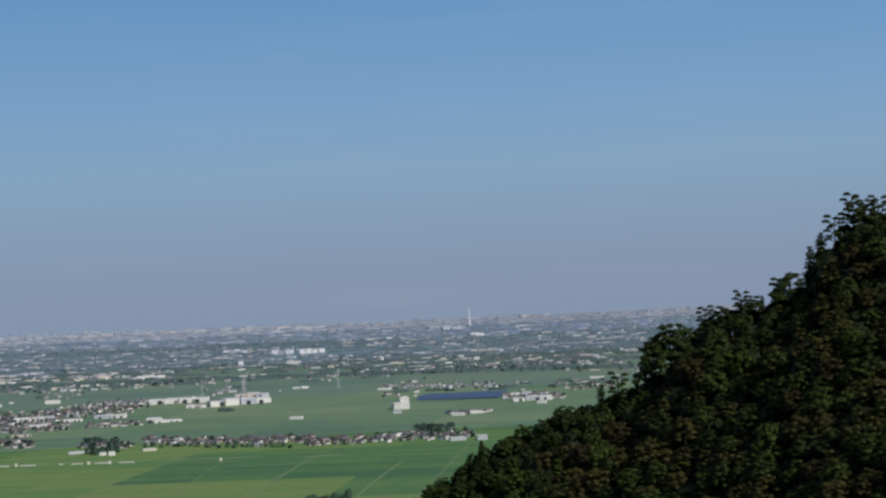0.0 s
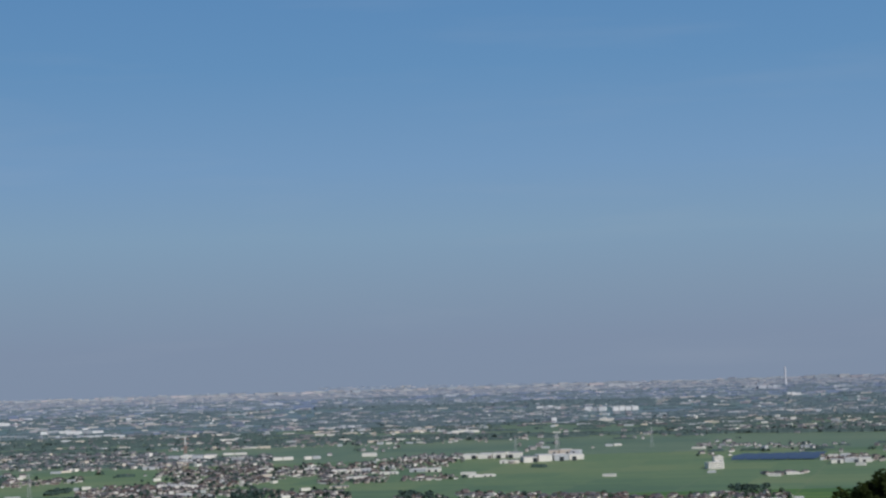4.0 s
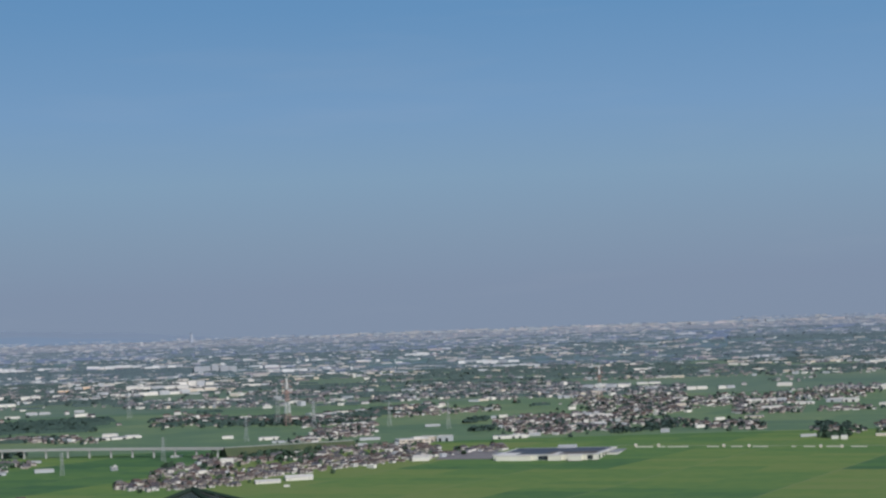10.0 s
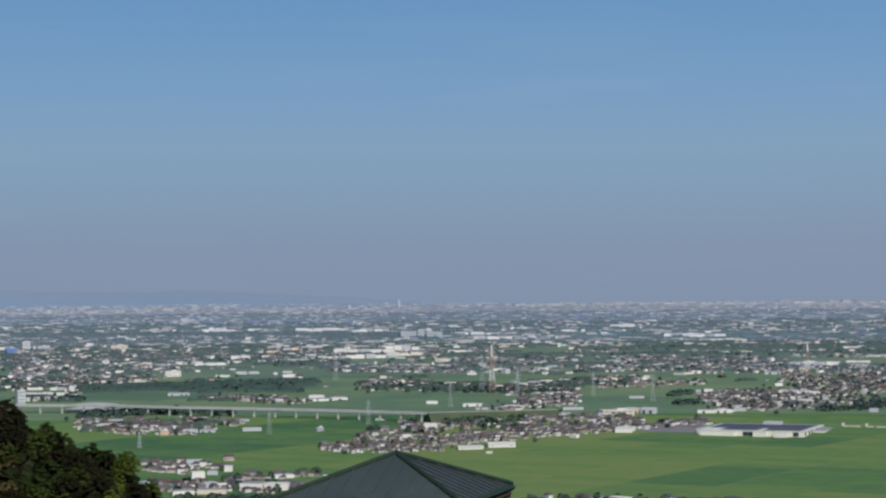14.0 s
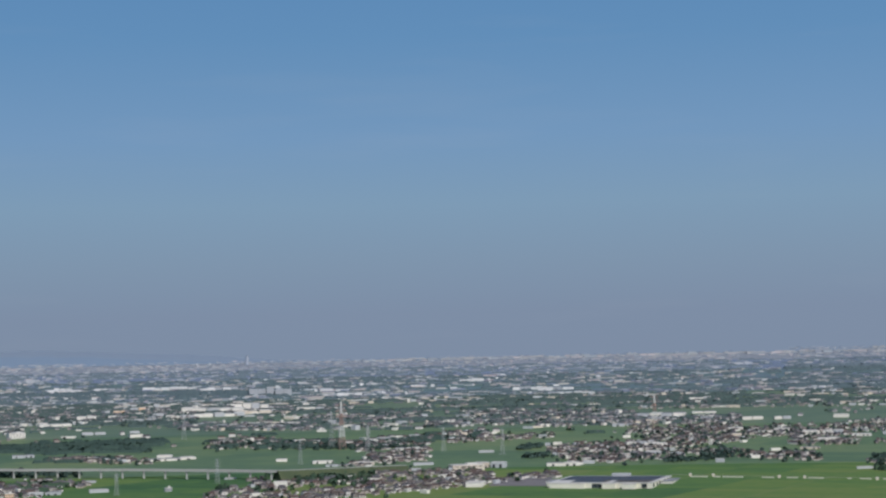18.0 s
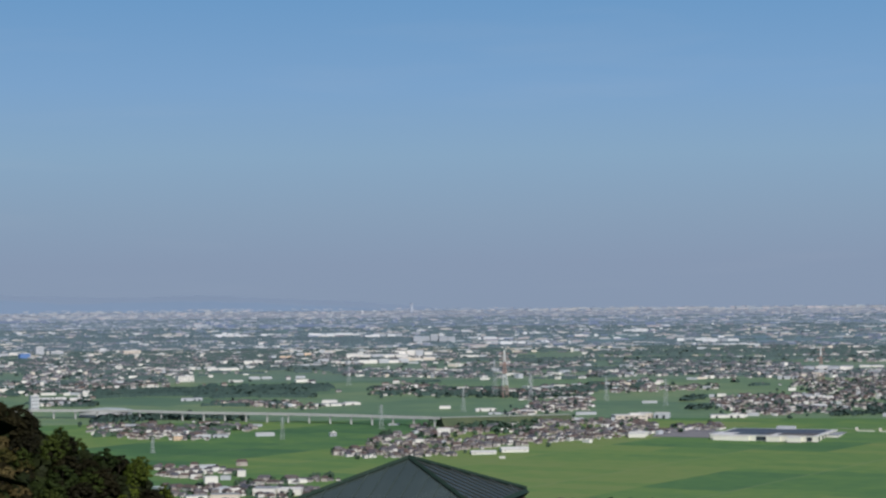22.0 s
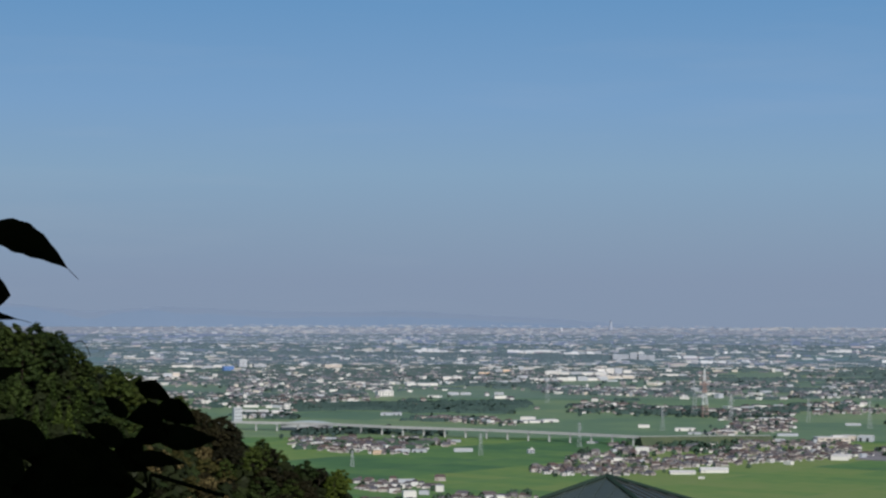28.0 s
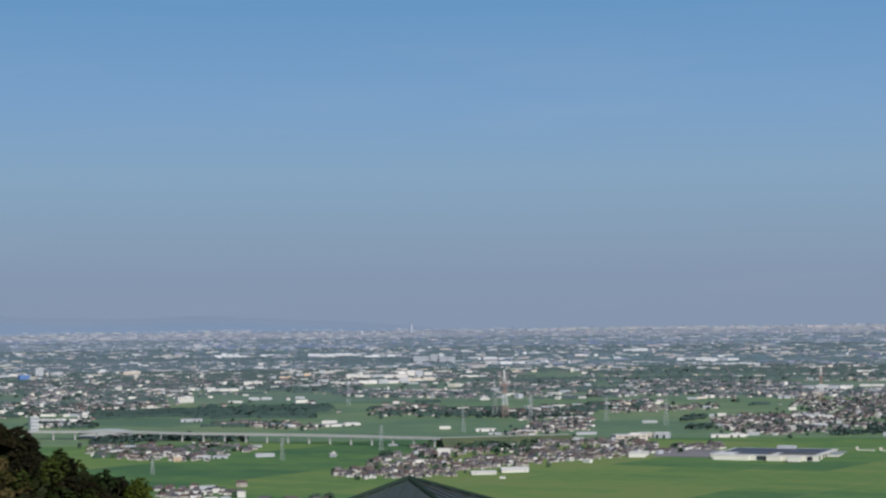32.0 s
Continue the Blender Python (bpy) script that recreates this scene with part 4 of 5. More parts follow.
wood(26.26, 3102, 25.05, 3016, 0.035, 34)
wood(20.6, 3649, 19.9, 3633, 0.010, 12)
wood(29.58, 4383, 25.26, 4222, 0.025, 40)
wood(38.77, 6559, 30.02, 5967, 0.036, 130)
wood(28.38, 4192, 23.43, 4111, 0.018, 40)
wood(3.17, 8893, -5.56, 8399, 0.050, 130)
wood(12.86, 16817, 3.16, 13843, 0.088, 170)
wood(23.41, 7380, 14.24, 7575, 0.032, 140)
wood(39.71, 11401, 30.01, 10451, 0.047, 160)
wood(23.70, 1860, 23.04, 1877, 0.019, 16)
wood(23.04, 1795, 16.50, 1780, 0.013, 44)
wood(17.31, 1785, 12.23, 1795, 0.012, 60)
wood(31.27, 1868, 28.98, 1890, 0.022, 40)
wood(4.65, 2044, 2.99, 2116, 0.036, 60)
wood(5.80, 2101, 5.31, 2055, 0.009, 6)
wood(35.06, 1947, 32.16, 1907, 0.022, 60)
wood(29.38, 2959, 29.13, 2956, 0.013, 6)
wood(34.93, 4302, 31.34, 4258, 0.019, 40)
wood(10.49, 3169, 9.61, 3180, 0.014, 40)
carpet(6400, 6500, 26000, 0.06)
carpet(2400, 20000, 50000, -0.05)
carpet(2000, 4400, 6500, 0.18)


def skyline():
    """Blocks of the far city, height set to fill the camera's view between the plain's edge and the horizon."""
    for _ in range(700):
        b = rng.uniform(-12, 25)
        at, k = spot(b, rng.uniform(41000, 49500))
        w = rng.uniform(70, 300) * k
        tall = rng.uniform(12, 62) * (0.8 + 0.5 * noise.noise(Vector((b * 0.8, 3.1, 0)))) * k
        LEFT_HOUSES[5].box((at.x, at.y, at.z - 5 * k), (w, w * 0.4, tall), radians(b) + rng.uniform(-0.3, 0.3), rng.choice((3, 3, 4, 0, 4, 3)))


skyline()


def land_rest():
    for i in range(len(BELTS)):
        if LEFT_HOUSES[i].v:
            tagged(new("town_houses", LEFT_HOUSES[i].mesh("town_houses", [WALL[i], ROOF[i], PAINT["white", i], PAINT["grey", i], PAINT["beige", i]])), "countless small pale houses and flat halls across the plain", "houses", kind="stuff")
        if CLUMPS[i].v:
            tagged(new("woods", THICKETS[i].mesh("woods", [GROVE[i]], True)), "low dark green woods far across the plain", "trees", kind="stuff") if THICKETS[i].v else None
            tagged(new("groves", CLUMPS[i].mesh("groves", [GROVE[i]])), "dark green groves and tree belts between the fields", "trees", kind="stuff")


land_rest()


# ---- viaduct ----
def viaduct():
    line = [(42.8, 3688), (39.73, 3571), (36.87, 3496), (34.94, 3397), (32.0, 3306), (28.39, 3170), (27.73, 3147)]
    ob = empty("highway_viaduct", Matrix.Identity(4), "long pale concrete highway viaduct on piers across the fields", "viaduct")
    deck, rail, rail2 = Heap(), Heap(), Heap()
    tall = 15.0
    pts = []
    for (a, p), (b, q) in zip(line, line[1:]):
        for j in range(6):
            pts.append((a + (b - a) * j / 6, p + (q - p) * j / 6))
    pts.append(line[-1])
    line_at = [spot(a, p) for a, p in pts]
    last = len(line_at) - 1
    for heap, off, w, lo, hi in ((deck, 0, 11, -2.7, 0), (rail, 5.5, 0.5, 0.004, 0.9), (rail2, -5.5, 0.5, 0.004, 0.9)):
        vs = []
        for i, (e, s) in enumerate(line_at):
            way = line_at[min(i + 1, last)][0] - line_at[max(i - 1, 0)][0]
            side = way.cross(Vector((0, 0, 1))).normalized()
            for o, z in ((off - w / 2, lo), (off + w / 2, lo), (off + w / 2, hi), (off - w / 2, hi)):
                vs.append(tuple(e + side * o * s + Vector((0, 0, (tall + z) * s))))
        fs = [(4 * i + j, 4 * i + (j + 1) % 4, 4 * i + 4 + (j + 1) % 4, 4 * i + 4 + j) for i in range(last) for j in range(4)]
        heap.add(vs, fs + [(3, 2, 1, 0), (4 * last, 4 * last + 1, 4 * last + 2, 4 * last + 3)])
    part("deck", deck, [CONCRETE], ob)
    part("parapet", rail, [CONCRETE], ob)
    part("parapet", rail2, [CONCRETE], ob)
    pier = Heap()
    pier.box((0, 0, -2), (3.0, 5.0, tall - 2.5))
    pier.box((0, 0, tall - 4.4), (4.0, 10.0, 1.7))
    me = pier.mesh("pier", [CONCRETE])
    b = 27.9
    while b < 42.6:
        R = along([(p, q) for p, q in sorted(line)], b)
        at, k = spot(b, R)
        p = child("pier", me, ob)
        p.matrix_world = Matrix.Translation(at) @ Matrix.Rotation(radians(b) + 0.05, 4, "Z") @ Matrix.Scale(k, 4)
        b += 0.61
    # embankment beyond its end
    bank = Heap()
    (u, k), (v, l) = spot(27.75, 3147), spot(24.0, 3330)
    vs = []
    for e, s, h in ((u, k, tall), (v, l, 8.0)):
        side = (v - u).cross(Vector((0, 0, 1))).normalized() * s
        for o, z in ((-20, -1), (20, -1), (6, h), (-6, h)):
            vs.append(tuple(e + side * o + Vector((0, 0, z * s))))
    bank.add(vs, BOX_FACES)
    tagged(new("embankment", bank.mesh("embankment", [surface("bank_grass", [(0.055, 0.080, 0.045), (0.085, 0.105, 0.055)], 0.05, 0.9, 0.2)])), "grassy road embankment at the end of the viaduct", "embankment", kind="structure")
    lane, vs = Heap(), []
    for e, s, h in ((u, k, tall), (v, l, 8.0)):
        side = (v - u).cross(Vector((0, 0, 1))).normalized() * s
        for o, z in ((-5.5, -0.3), (5.5, -0.3), (5.5, 0.5), (-5.5, 0.5)):
            vs.append(tuple(e + side * o + Vector((0, 0, (h + z) * s))))
    lane.add(vs, BOX_FACES)
    tagged(new("road", lane.mesh("road", [CONCRETE])), "pale highway on its embankment beyond the viaduct", "road", kind="structure")


viaduct()


# ---- arched roof beside the viaduct ----
def arched_station():
    (p, k), (q, _) = spot(38.2, 3560), spot(36.75, 3520)
    x = q - p
    w, n = x.length / k, 12
    ob = empty("arched_hall", Matrix.Translation(p) @ Matrix.Rotation(math.atan2(x.y, x.x), 4, "Z") @ Matrix.Scale(k, 4), "long hall with a pale green curved roof by the viaduct", "hall")
    wall, roof = Heap(), Heap()
    wall.box((w / 2, 20, -1), (w * 0.96, 36, 12))
    part("wall", wall, [PAINT["grey", 1]], ob)
    vs = [(w * i / n, y, 11 + 4.5 * math.sin(math.pi * i / n) ** 0.8 + dz) for y in (-3, 44) for dz in (0, -0.8) for i in range(n + 1)]
    m = n + 1
    fs = []
    for i in range(n):
        fs += [(i, i + 1, 2 * m + i + 1, 2 * m + i), (m + i + 1, m + i, 3 * m + i, 3 * m + i + 1), (m + i, m + i + 1, i + 1, i), (2 * m + i, 2 * m + i + 1, 3 * m + i + 1, 3 * m + i)]
    roof.add(vs, fs)
    part("roof", roof, [surface("pale_green_roof", [(0.34, 0.40, 0.40), (0.41, 0.46, 0.45)], 0.05, 0.6)], ob, "pale green curved roof")


arched_station()


# ---- masts ----
def pylon(b, R, tall, paints, group="power line masts"):
    """A lattice mast: four tapering legs, bracing and three arms."""
    at, k = spot(b, R)
    ob = empty("pylon", Matrix.Translation(at) @ Matrix.Rotation(radians(b) + 0.4, 4, "Z") @ Matrix.Scale(k, 4),
               ("red and white" if len(paints) > 1 else "grey galvanised") + " lattice power line mast in the fields", "pylon", group)
    wide = tall * 0.06
    levels = 8
    bar = max(0.24, tall * 0.0042) * (1.7 if len(paints) > 1 else 0.75)

    def ring(i):
        t = i / levels
        w = wide * (1 - t) ** 1.15 + 0.8
        return [Vector((x * w, y * w, tall * t)) for x, y in ((-1, -1), (1, -1), (1, 1), (-1, 1))]
    for j in range(4):
        leg = Heap()
        vs = []
        for i in range(levels + 1):
            c = ring(i)[j]
            vs += [tuple(c + Vector((x, y, 0)) * bar * 0.65) for x, y in ((-1, -1), (1, -1), (1, 1), (-1, 1))]
        for i in range(levels):
            leg.add([], [], 0)
            leg.f += [(4 * i + e, 4 * i + (e + 1) % 4, 4 * i + 4 + (e + 1) % 4, 4 * i + 4 + e) for e in range(4)]
            leg.m += [(i // 2) % len(paints)] * 4
        leg.v = vs
        part("leg", leg, paints, ob)
    brace = Heap()
    for i in range(levels):
        p, q = ring(i), ring(i + 1)
        for j in range(4):
            brace.beam(p[j], q[(j + 1) % 4], bar * 0.5, (i // 2) % len(paints))
            brace.beam(q[j], p[(j + 1) % 4], bar * 0.5, (i // 2) % len(paints))
    tagged(part("bracing", brace, paints, ob), kind="stuff")
    for z in (0.68, 0.8, 0.92):
        arm = Heap()
        arm.beam((-tall * 0.13, 0, tall * z), (tall * 0.13, 0, tall * z), bar, 0)
        arm.beam((-tall * 0.13, 0, tall * z), (0, 0, tall * (z + 0.05)), bar * 0.7, 0)
        arm.beam((tall * 0.13, 0, tall * z), (0, 0, tall * (z + 0.05)), bar * 0.7, 0)
        part("arm", arm, paints, ob)


for b, R, tall in ((25.85, 4097, 99), (16.73, 4829, 82)):
    pylon(b, R, tall, [RED_PAINT, WHITE_PAINT])
for b, R, tall in ((26.14, 4151, 78), (30.4, 4756, 64), (27.06, 3568, 44), (22.89, 3919, 48), (21.17, 3735, 51), (32.34, 2897, 33), (36.08, 2674, 22),
                   (25.08, 4134, 47), (29.46, 3099, 39), (25.1, 3801, 59), (3.2, 5429, 54), (5.92, 5330, 53), (7.15, 4797, 54), (5.98, 4960, 55)):
    pylon(b, R, tall, [STEEL])


# ---- long warehouse with panels on its roof ----
def warehouse():
    (p, k), (q, _), (r, _) = spot(19.9, 2836), spot(16.87, 2778), spot(16.14, 2928)
    x = q - p
    w, d = x.length / k, 150.0
    m = Matrix.Translation(p) @ Matrix.Rotation(math.atan2(x.y, x.x), 4, "Z") @ Matrix.Scale(k, 4)
    ob = empty("warehouse", m, "long white warehouse with dark solar panels on its flat roof", "warehouse")
    h = 6.6
    wall, roof = Heap(), Heap()
    wall.box((w / 2, d / 2, -1), (w, d, h + 1))
    cream = surface("cream_cladding", [(0.74, 0.71, 0.60), (0.82, 0.79, 0.69)], 0.05, 0.6, 0.1)
    part("wall", wall, [cream], ob)
    roof.box((w / 2, d / 2, h), (w + 1, d + 1, 0.6))
    part("roof", roof, [METAL_ROOF[0]], ob)
    block_mesh, door = Heap(), Heap()
    block_mesh.box((0, 0, 0), (w * 0.052, 40, 0.5))
    me = block_mesh.mesh("solar_panel", [surface("blue_black_panel", [(0.045, 0.054, 0.072), (0.075, 0.086, 0.108)], 0.08, 0.5)])
    # browned panels, front row at right: the shadow strip there put into colour
    bare = block_mesh.mesh("solar_panel", [surface("shadow_brown_panel", [(0.075, 0.066, 0.060), (0.13, 0.115, 0.105)], 0.06, 0.6)])
    for i in range(16):
        for j in range(3):
            if j == 0 and i in (0, 1, 2, 9):
                continue
            child("solar_panel", bare if j == 0 and i > 7 else me, ob).location = (w * (0.035 + (i + 0.5) * 0.058), 28 + j * 45, h + 0.62)
    door.box((0, 0, 0), (w * 0.05, 0.5, 5.6))
    me = door.mesh("loading_door", [GLASS])
    for u in (0.46, 0.51, 0.77, 0.82, 0.93):
        child("loading_door", me, ob).location = (w * u, -0.3, 0)
    for y in (14, 40, 58, 96, 120):
        child("loading_door", me, ob).matrix_basis = pose(w + 0.3, y, 0, 0, 0, 90)
    for x, y, wide, deep, tall in ((-9, 80, 14, 50, 5.0), (w + 9, 100, 16, 70, 4.4)):
        wing = Heap()
        wing.box((x, y, -1), (wide, deep, tall + 1))
        part("wing", wing, [PAINT["white", 0]], ob)
        lid = Heap()
        lid.box((x, y, tall), (wide + 1, deep + 1, 0.5))
        part("wing_roof", lid, [SLATE_ROOF[0]], ob)
    for u, wide, deep in ((0.80, 0.12, 14), (0.60, 0.13, 6), (0.20, 0.34, 5)):
        bay, lid = Heap(), Heap()
        bay.box((w * u, -deep / 2, -1), (w * wide, deep, h * 0.86 + 1))
        part("loading_bay", bay, [cream], ob, "cream loading bay")
        lid.box((w * u, -deep / 2, h * 0.86), (w * wide + 0.6, deep + 0.6, 0.3))
        part("bay_roof", lid, [METAL_ROOF[0]], ob)
    hut = Heap()
    hut.box((w * 0.52, d - 12, h + 0.6), (26, 16, 4.5))
    part("roof_hut", hut, [PAINT["grey", 0]], ob)


warehouse()


def yard():
    """The tarmac apron beside the warehouse, laid on the rising plain."""
    h, vs = Heap(), []
    for lift in (-0.5, 0.5):
        for b, R in ((21.6, 2900), (19.95, 2868), (19.7, 3070), (21.2, 3075)):
            at, k = spot(b, R)
            vs.append(tuple(at + Vector((0, 0, lift * k))))
    h.add(vs, [(0, 1, 2, 3), (4, 5, 6, 7), (0, 1, 5, 4), (1, 2, 6, 5), (2, 3, 7, 6), (3, 0, 4, 7)])
    tarmac = surface("worn_tarmac", [(0.13, 0.13, 0.14), (0.21, 0.20, 0.21)], 0.05, 0.9, 0.1)
    tagged(new("pavement", h.mesh("pavement", [tarmac])), "grey tarmac yard beside the long warehouse", "yard", kind="structure")


yard()


def panel_field():
    (p, k), (q, _) = spot(0.95, 4480), spot(-1.5, 4400)
    x = q - p
    ob = empty("solar_field", Matrix.Translation(p) @ Matrix.Rotation(math.atan2(x.y, x.x), 4, "Z") @ Matrix.Scale(k, 4), "wide field of blue solar panels in rows", "solar field")
    w = x.length / k
    row = Heap()
    row.add([(0, 0, 1.0), (w / 6 - 3, 0, 1.0), (w / 6 - 3, 26, 9.0), (0, 26, 9.0), (0, 0, 0.5), (w / 6 - 3, 0, 0.5), (w / 6 - 3, 26, 8.5), (0, 26, 8.5)], BOX_FACES)
    me = row.mesh("panel_row", [POND])
    for i in range(6):
        for j in range(6):
            child("panel_row", me, ob).location = (i * w / 6, j * 34, 0)


panel_field()


# ---- roads ----
def road(name, b0, R0, b1, R1, wide, lift=0.4, n=12, coat=ASPHALT):
    h = Heap()
    pts = [spot(b0 + (b1 - b0) * i / n, R0 + (R1 - R0) * i / n) for i in range(n + 1)]
    for (u, k), (v, l) in zip(pts, pts[1:]):
        side = (v - u).cross(Vector((0, 0, 1))).normalized()
        vs = []
        for e, s in ((u, k), (v, l)):
            for o, z in ((-wide / 2, -0.5), (wide / 2, -0.5), (wide / 2, lift), (-wide / 2, lift)):
                vs.append(tuple(e + side * o * s + Vector((0, 0, z * s))))
        h.add(vs, BOX_FACES)
    tagged(new(name, h.mesh(name, [coat])), "narrow pale farm road between rice fields", "road", kind="structure")


road("road", 16.3, 3085, 12.3, 2985, 4, 0.2)
road("road", 12.3, 2985, 5.5, 2878, 4, 0.2)
road("road", 4.3, 2818, 3.2, 2850, 3, 0.2)
for b0, R0, b1, R1, wide in ((3.0, 2100, 1.42, 2660, 2.6), (5.9, 2200, 4.05, 2810, 2.2), (8.3, 2230, 6.6, 2830, 1.6)):
    road("road", b0, R0, b1, R1, wide, 0.15, coat=TRACK)
road("road", 24.0, 3300, 20.0, 2900, 8)


# ---- far masts ----
def mast(name, b, R, base, top, tall, label, tint):
    at, k = spot(b, R)
    ob = empty(name, Matrix.Translation(at) @ Matrix.Scale(k, 4), label, "tower")
    shaft, cap = Heap(), Heap()
    n = 10
    vs = [(rad * math.cos(2 * math.pi * i / n), rad * math.sin(2 * math.pi * i / n), z) for rad, z in ((base, 0), (top, tall)) for i in range(n)]
    shaft.add(vs, [(i, (i + 1) % n, n + (i + 1) % n, n + i) for i in range(n)] + [tuple(range(n, 2 * n))])
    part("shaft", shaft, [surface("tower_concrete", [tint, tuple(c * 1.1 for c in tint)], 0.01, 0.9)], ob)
    cap.box((0, 0, tall), (top * 2.6, top * 2.6, tall * 0.02))
    part("cap", cap, [PAINT["grey", 3]], ob)


mast("chimney", -0.69, 26400, 15, 9, 235, "tall pale chimney far across the plain", (0.56, 0.56, 0.58))
# blue-grey tint close to the sky: the tower's haze is put into its colour
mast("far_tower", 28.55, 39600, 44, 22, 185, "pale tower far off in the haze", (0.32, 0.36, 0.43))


# ---- pale fence along the farm road ----
def roadside_fence():
    ob = empty("roadside_fence", Matrix.Identity(4), "broken line of low cream fence panels beside a farm road", "fence")
    cream = surface("cream_panel", [(0.50, 0.50, 0.42), (0.60, 0.60, 0.52)], 0.2, 0.7)
    for b0, b1 in ((15.75, 15.25), (15.1, 14.89), (14.83, 14.24), (13.71, 13.36), (13.01, 12.69), (12.4, 11.96), (11.3, 11.18), (10.95, 10.63), (10.31, 9.85), (9.62, 9.17)):
        h, vs = Heap(), []
        for b in (b0, b1):
            at, k = spot(b, 3022 + -120 * (b - 15.83) / -6.59)
            way = Vector((math.sin(radians(b)), -math.cos(radians(b)), 0)) * k * 0.3
            up = Vector((0, 0, 1.7 * k))
            low = at - Vector((0, 0, 0.5 * k))
            vs += [tuple(low + way), tuple(low - way), tuple(at - way + up), tuple(at + way + up)]
        h.add(vs, BOX_FACES)
        part("panel", h, [cream], ob)


roadside_fence()


# ---- hazy mountains at the edge of sight ----
def mountains():
    """Two faint ridges with the haze put into their colours, the farther one paler."""
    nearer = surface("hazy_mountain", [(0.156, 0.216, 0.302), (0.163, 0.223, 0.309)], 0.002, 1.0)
    beyond = surface("hazier_mountain", [(0.176, 0.230, 0.312), (0.182, 0.236, 0.318)], 0.002, 1.0)
    near_crest = [(-60, -30), (25, -30), (29, -12), (31, -6), (33.2, 2), (35.4, 5), (37.5, 3), (38.6, 2), (40.0, 8), (41.0, 9), (42.0, 16), (43.0, 9), (43.7, -2), (44.4, 8), (45.4, 22), (47, 14), (52, 20), (60, 12), (90, 20)]
    far_crest = [(-60, -30), (22, -30), (27, -14), (30, 2), (32.5, 9), (34.6, 16), (36.5, 12), (39, 15), (41.5, 22), (43.6, 12), (46, 26), (52, 24), (60, 16), (90, 22)]
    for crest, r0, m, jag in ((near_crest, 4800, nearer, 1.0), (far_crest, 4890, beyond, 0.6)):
        h, vs, n = Heap(), [], 600
        for i in range(n + 1):
            b = -60 + 150 * i / n
            e = along(crest, b) + jag * (2.5 * noise.noise(Vector((b * 1.9, r0, 3))) + 2.0 * noise.noise(Vector((b * 6.0, r0, 8))))
            for r, up in ((r0, -60), (r0 + 30, e), (r0 + 60, -60)):
                vs.append((-r * math.sin(radians(b)), r * math.cos(radians(b)), EYE + up * r / 3460))
        h.add(vs, [(3 * i + j, 3 * i + 3 + j, 3 * i + 4 + j, 3 * i + 1 + j) for i in range(n) for j in range(2)])
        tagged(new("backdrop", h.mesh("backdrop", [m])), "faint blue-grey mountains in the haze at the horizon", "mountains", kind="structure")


mountains()


# ---- woods on the spurs ----
def leaf_material(name, colours):
    return surface(name, colours, 0.5, 0.6, 0.0, "object", gloss=0.1)


# lighter greens for the near spur: sunlight on the crowns put into the colour
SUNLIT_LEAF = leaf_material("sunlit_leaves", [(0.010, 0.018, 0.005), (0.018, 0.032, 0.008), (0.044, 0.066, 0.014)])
DRY_LEAF = leaf_material("dry_leaves", [(0.085, 0.066, 0.026), (0.12, 0.095, 0.038), (0.16, 0.128, 0.055)])
BROWN_LEAF = leaf_material("russet_leaves", [(0.024, 0.020, 0.008), (0.034, 0.028, 0.010), (0.046, 0.037, 0.012)])
# yellow-green leaves, brightened in colour for the sunlit foot of the slope
BRIGHT_LEAF = leaf_material("sunlit_yellow_leaves", [(0.042, 0.060, 0.009), (0.062, 0.086, 0.011), (0.080, 0.104, 0.014)])
GREEN_OAK = leaf_material("broad_leaves", [(0.018, 0.028, 0.007), (0.027, 0.040, 0.008), (0.040, 0.058, 0.010), (0.032, 0.042, 0.008)])
GREEN_CEDAR = leaf_material("cedar_needles", [(0.015, 0.026, 0.006), (0.023, 0.036, 0.008), (0.034, 0.050, 0.010)])
# bushes near black: shade of the gaps between trees put into their colour
SHADE_BUSH = leaf_material("shaded_undergrowth_leaves", [(0.010, 0.015, 0.005), (0.016, 0.021, 0.007)])
# darker copy of the russet leaves: the lower slope's shade put into colour
SHADED_RUSSET = leaf_material("shaded_russet_leaves", [(0.009, 0.009, 0.0035), (0.014, 0.013, 0.0045), (0.022, 0.019, 0.006)])
# lighter copy of the cedar needles, with sunlight painted in
LIT_CEDAR = leaf_material("sunlit_needles", [(0.012, 0.022, 0.005), (0.026, 0.044, 0.009), (0.060, 0.088, 0.016)])
OLIVE = leaf_material("olive_leaves", [(0.0295, 0.0287, 0.009), (0.041, 0.0385, 0.0107), (0.0525, 0.0492, 0.0131), (0.0361, 0.0344, 0.009)])


def leaf_cards(q, centre, size, count, card, heap, flat=1.0):
    for _ in range(count):
        u = Vector((q.gauss(0, 1), q.gauss(0, 1), q.gauss(0, 1))).normalized()
        if u.z < -0.55:
            u.z *= -1
        p = Vector(centre) + Vector((u.x * size, u.y * size, u.z * size * flat)) * q.uniform(0.72, 1.05)
        nrm = (u + Vector((q.gauss(0, 0.5), q.gauss(0, 0.5), q.gauss(0.2, 0.5)))).normalized()
        e = nrm.orthogonal().normalized()
        e.rotate(Matrix.Rotation(q.uniform(0, 6.28), 3, nrm))
        g = nrm.cross(e)
        a, b = card * q.uniform(0.7, 1.3), card * q.uniform(0.4, 0.8)
        heap.n += [tuple((u + Vector((0, 0, 0.3)) + nrm * 0.4).normalized())] * 4
        heap.add([tuple(p - e * a), tuple(p - g * b + nrm * a * 0.2), tuple(p + e * a), tuple(p + g * b + nrm * a * 0.2)], [(0, 1, 2, 3)])


def lobe(q, centre, size, heap, flat):
    """The dense heart of a leafy bough: an uneven, broken lump."""
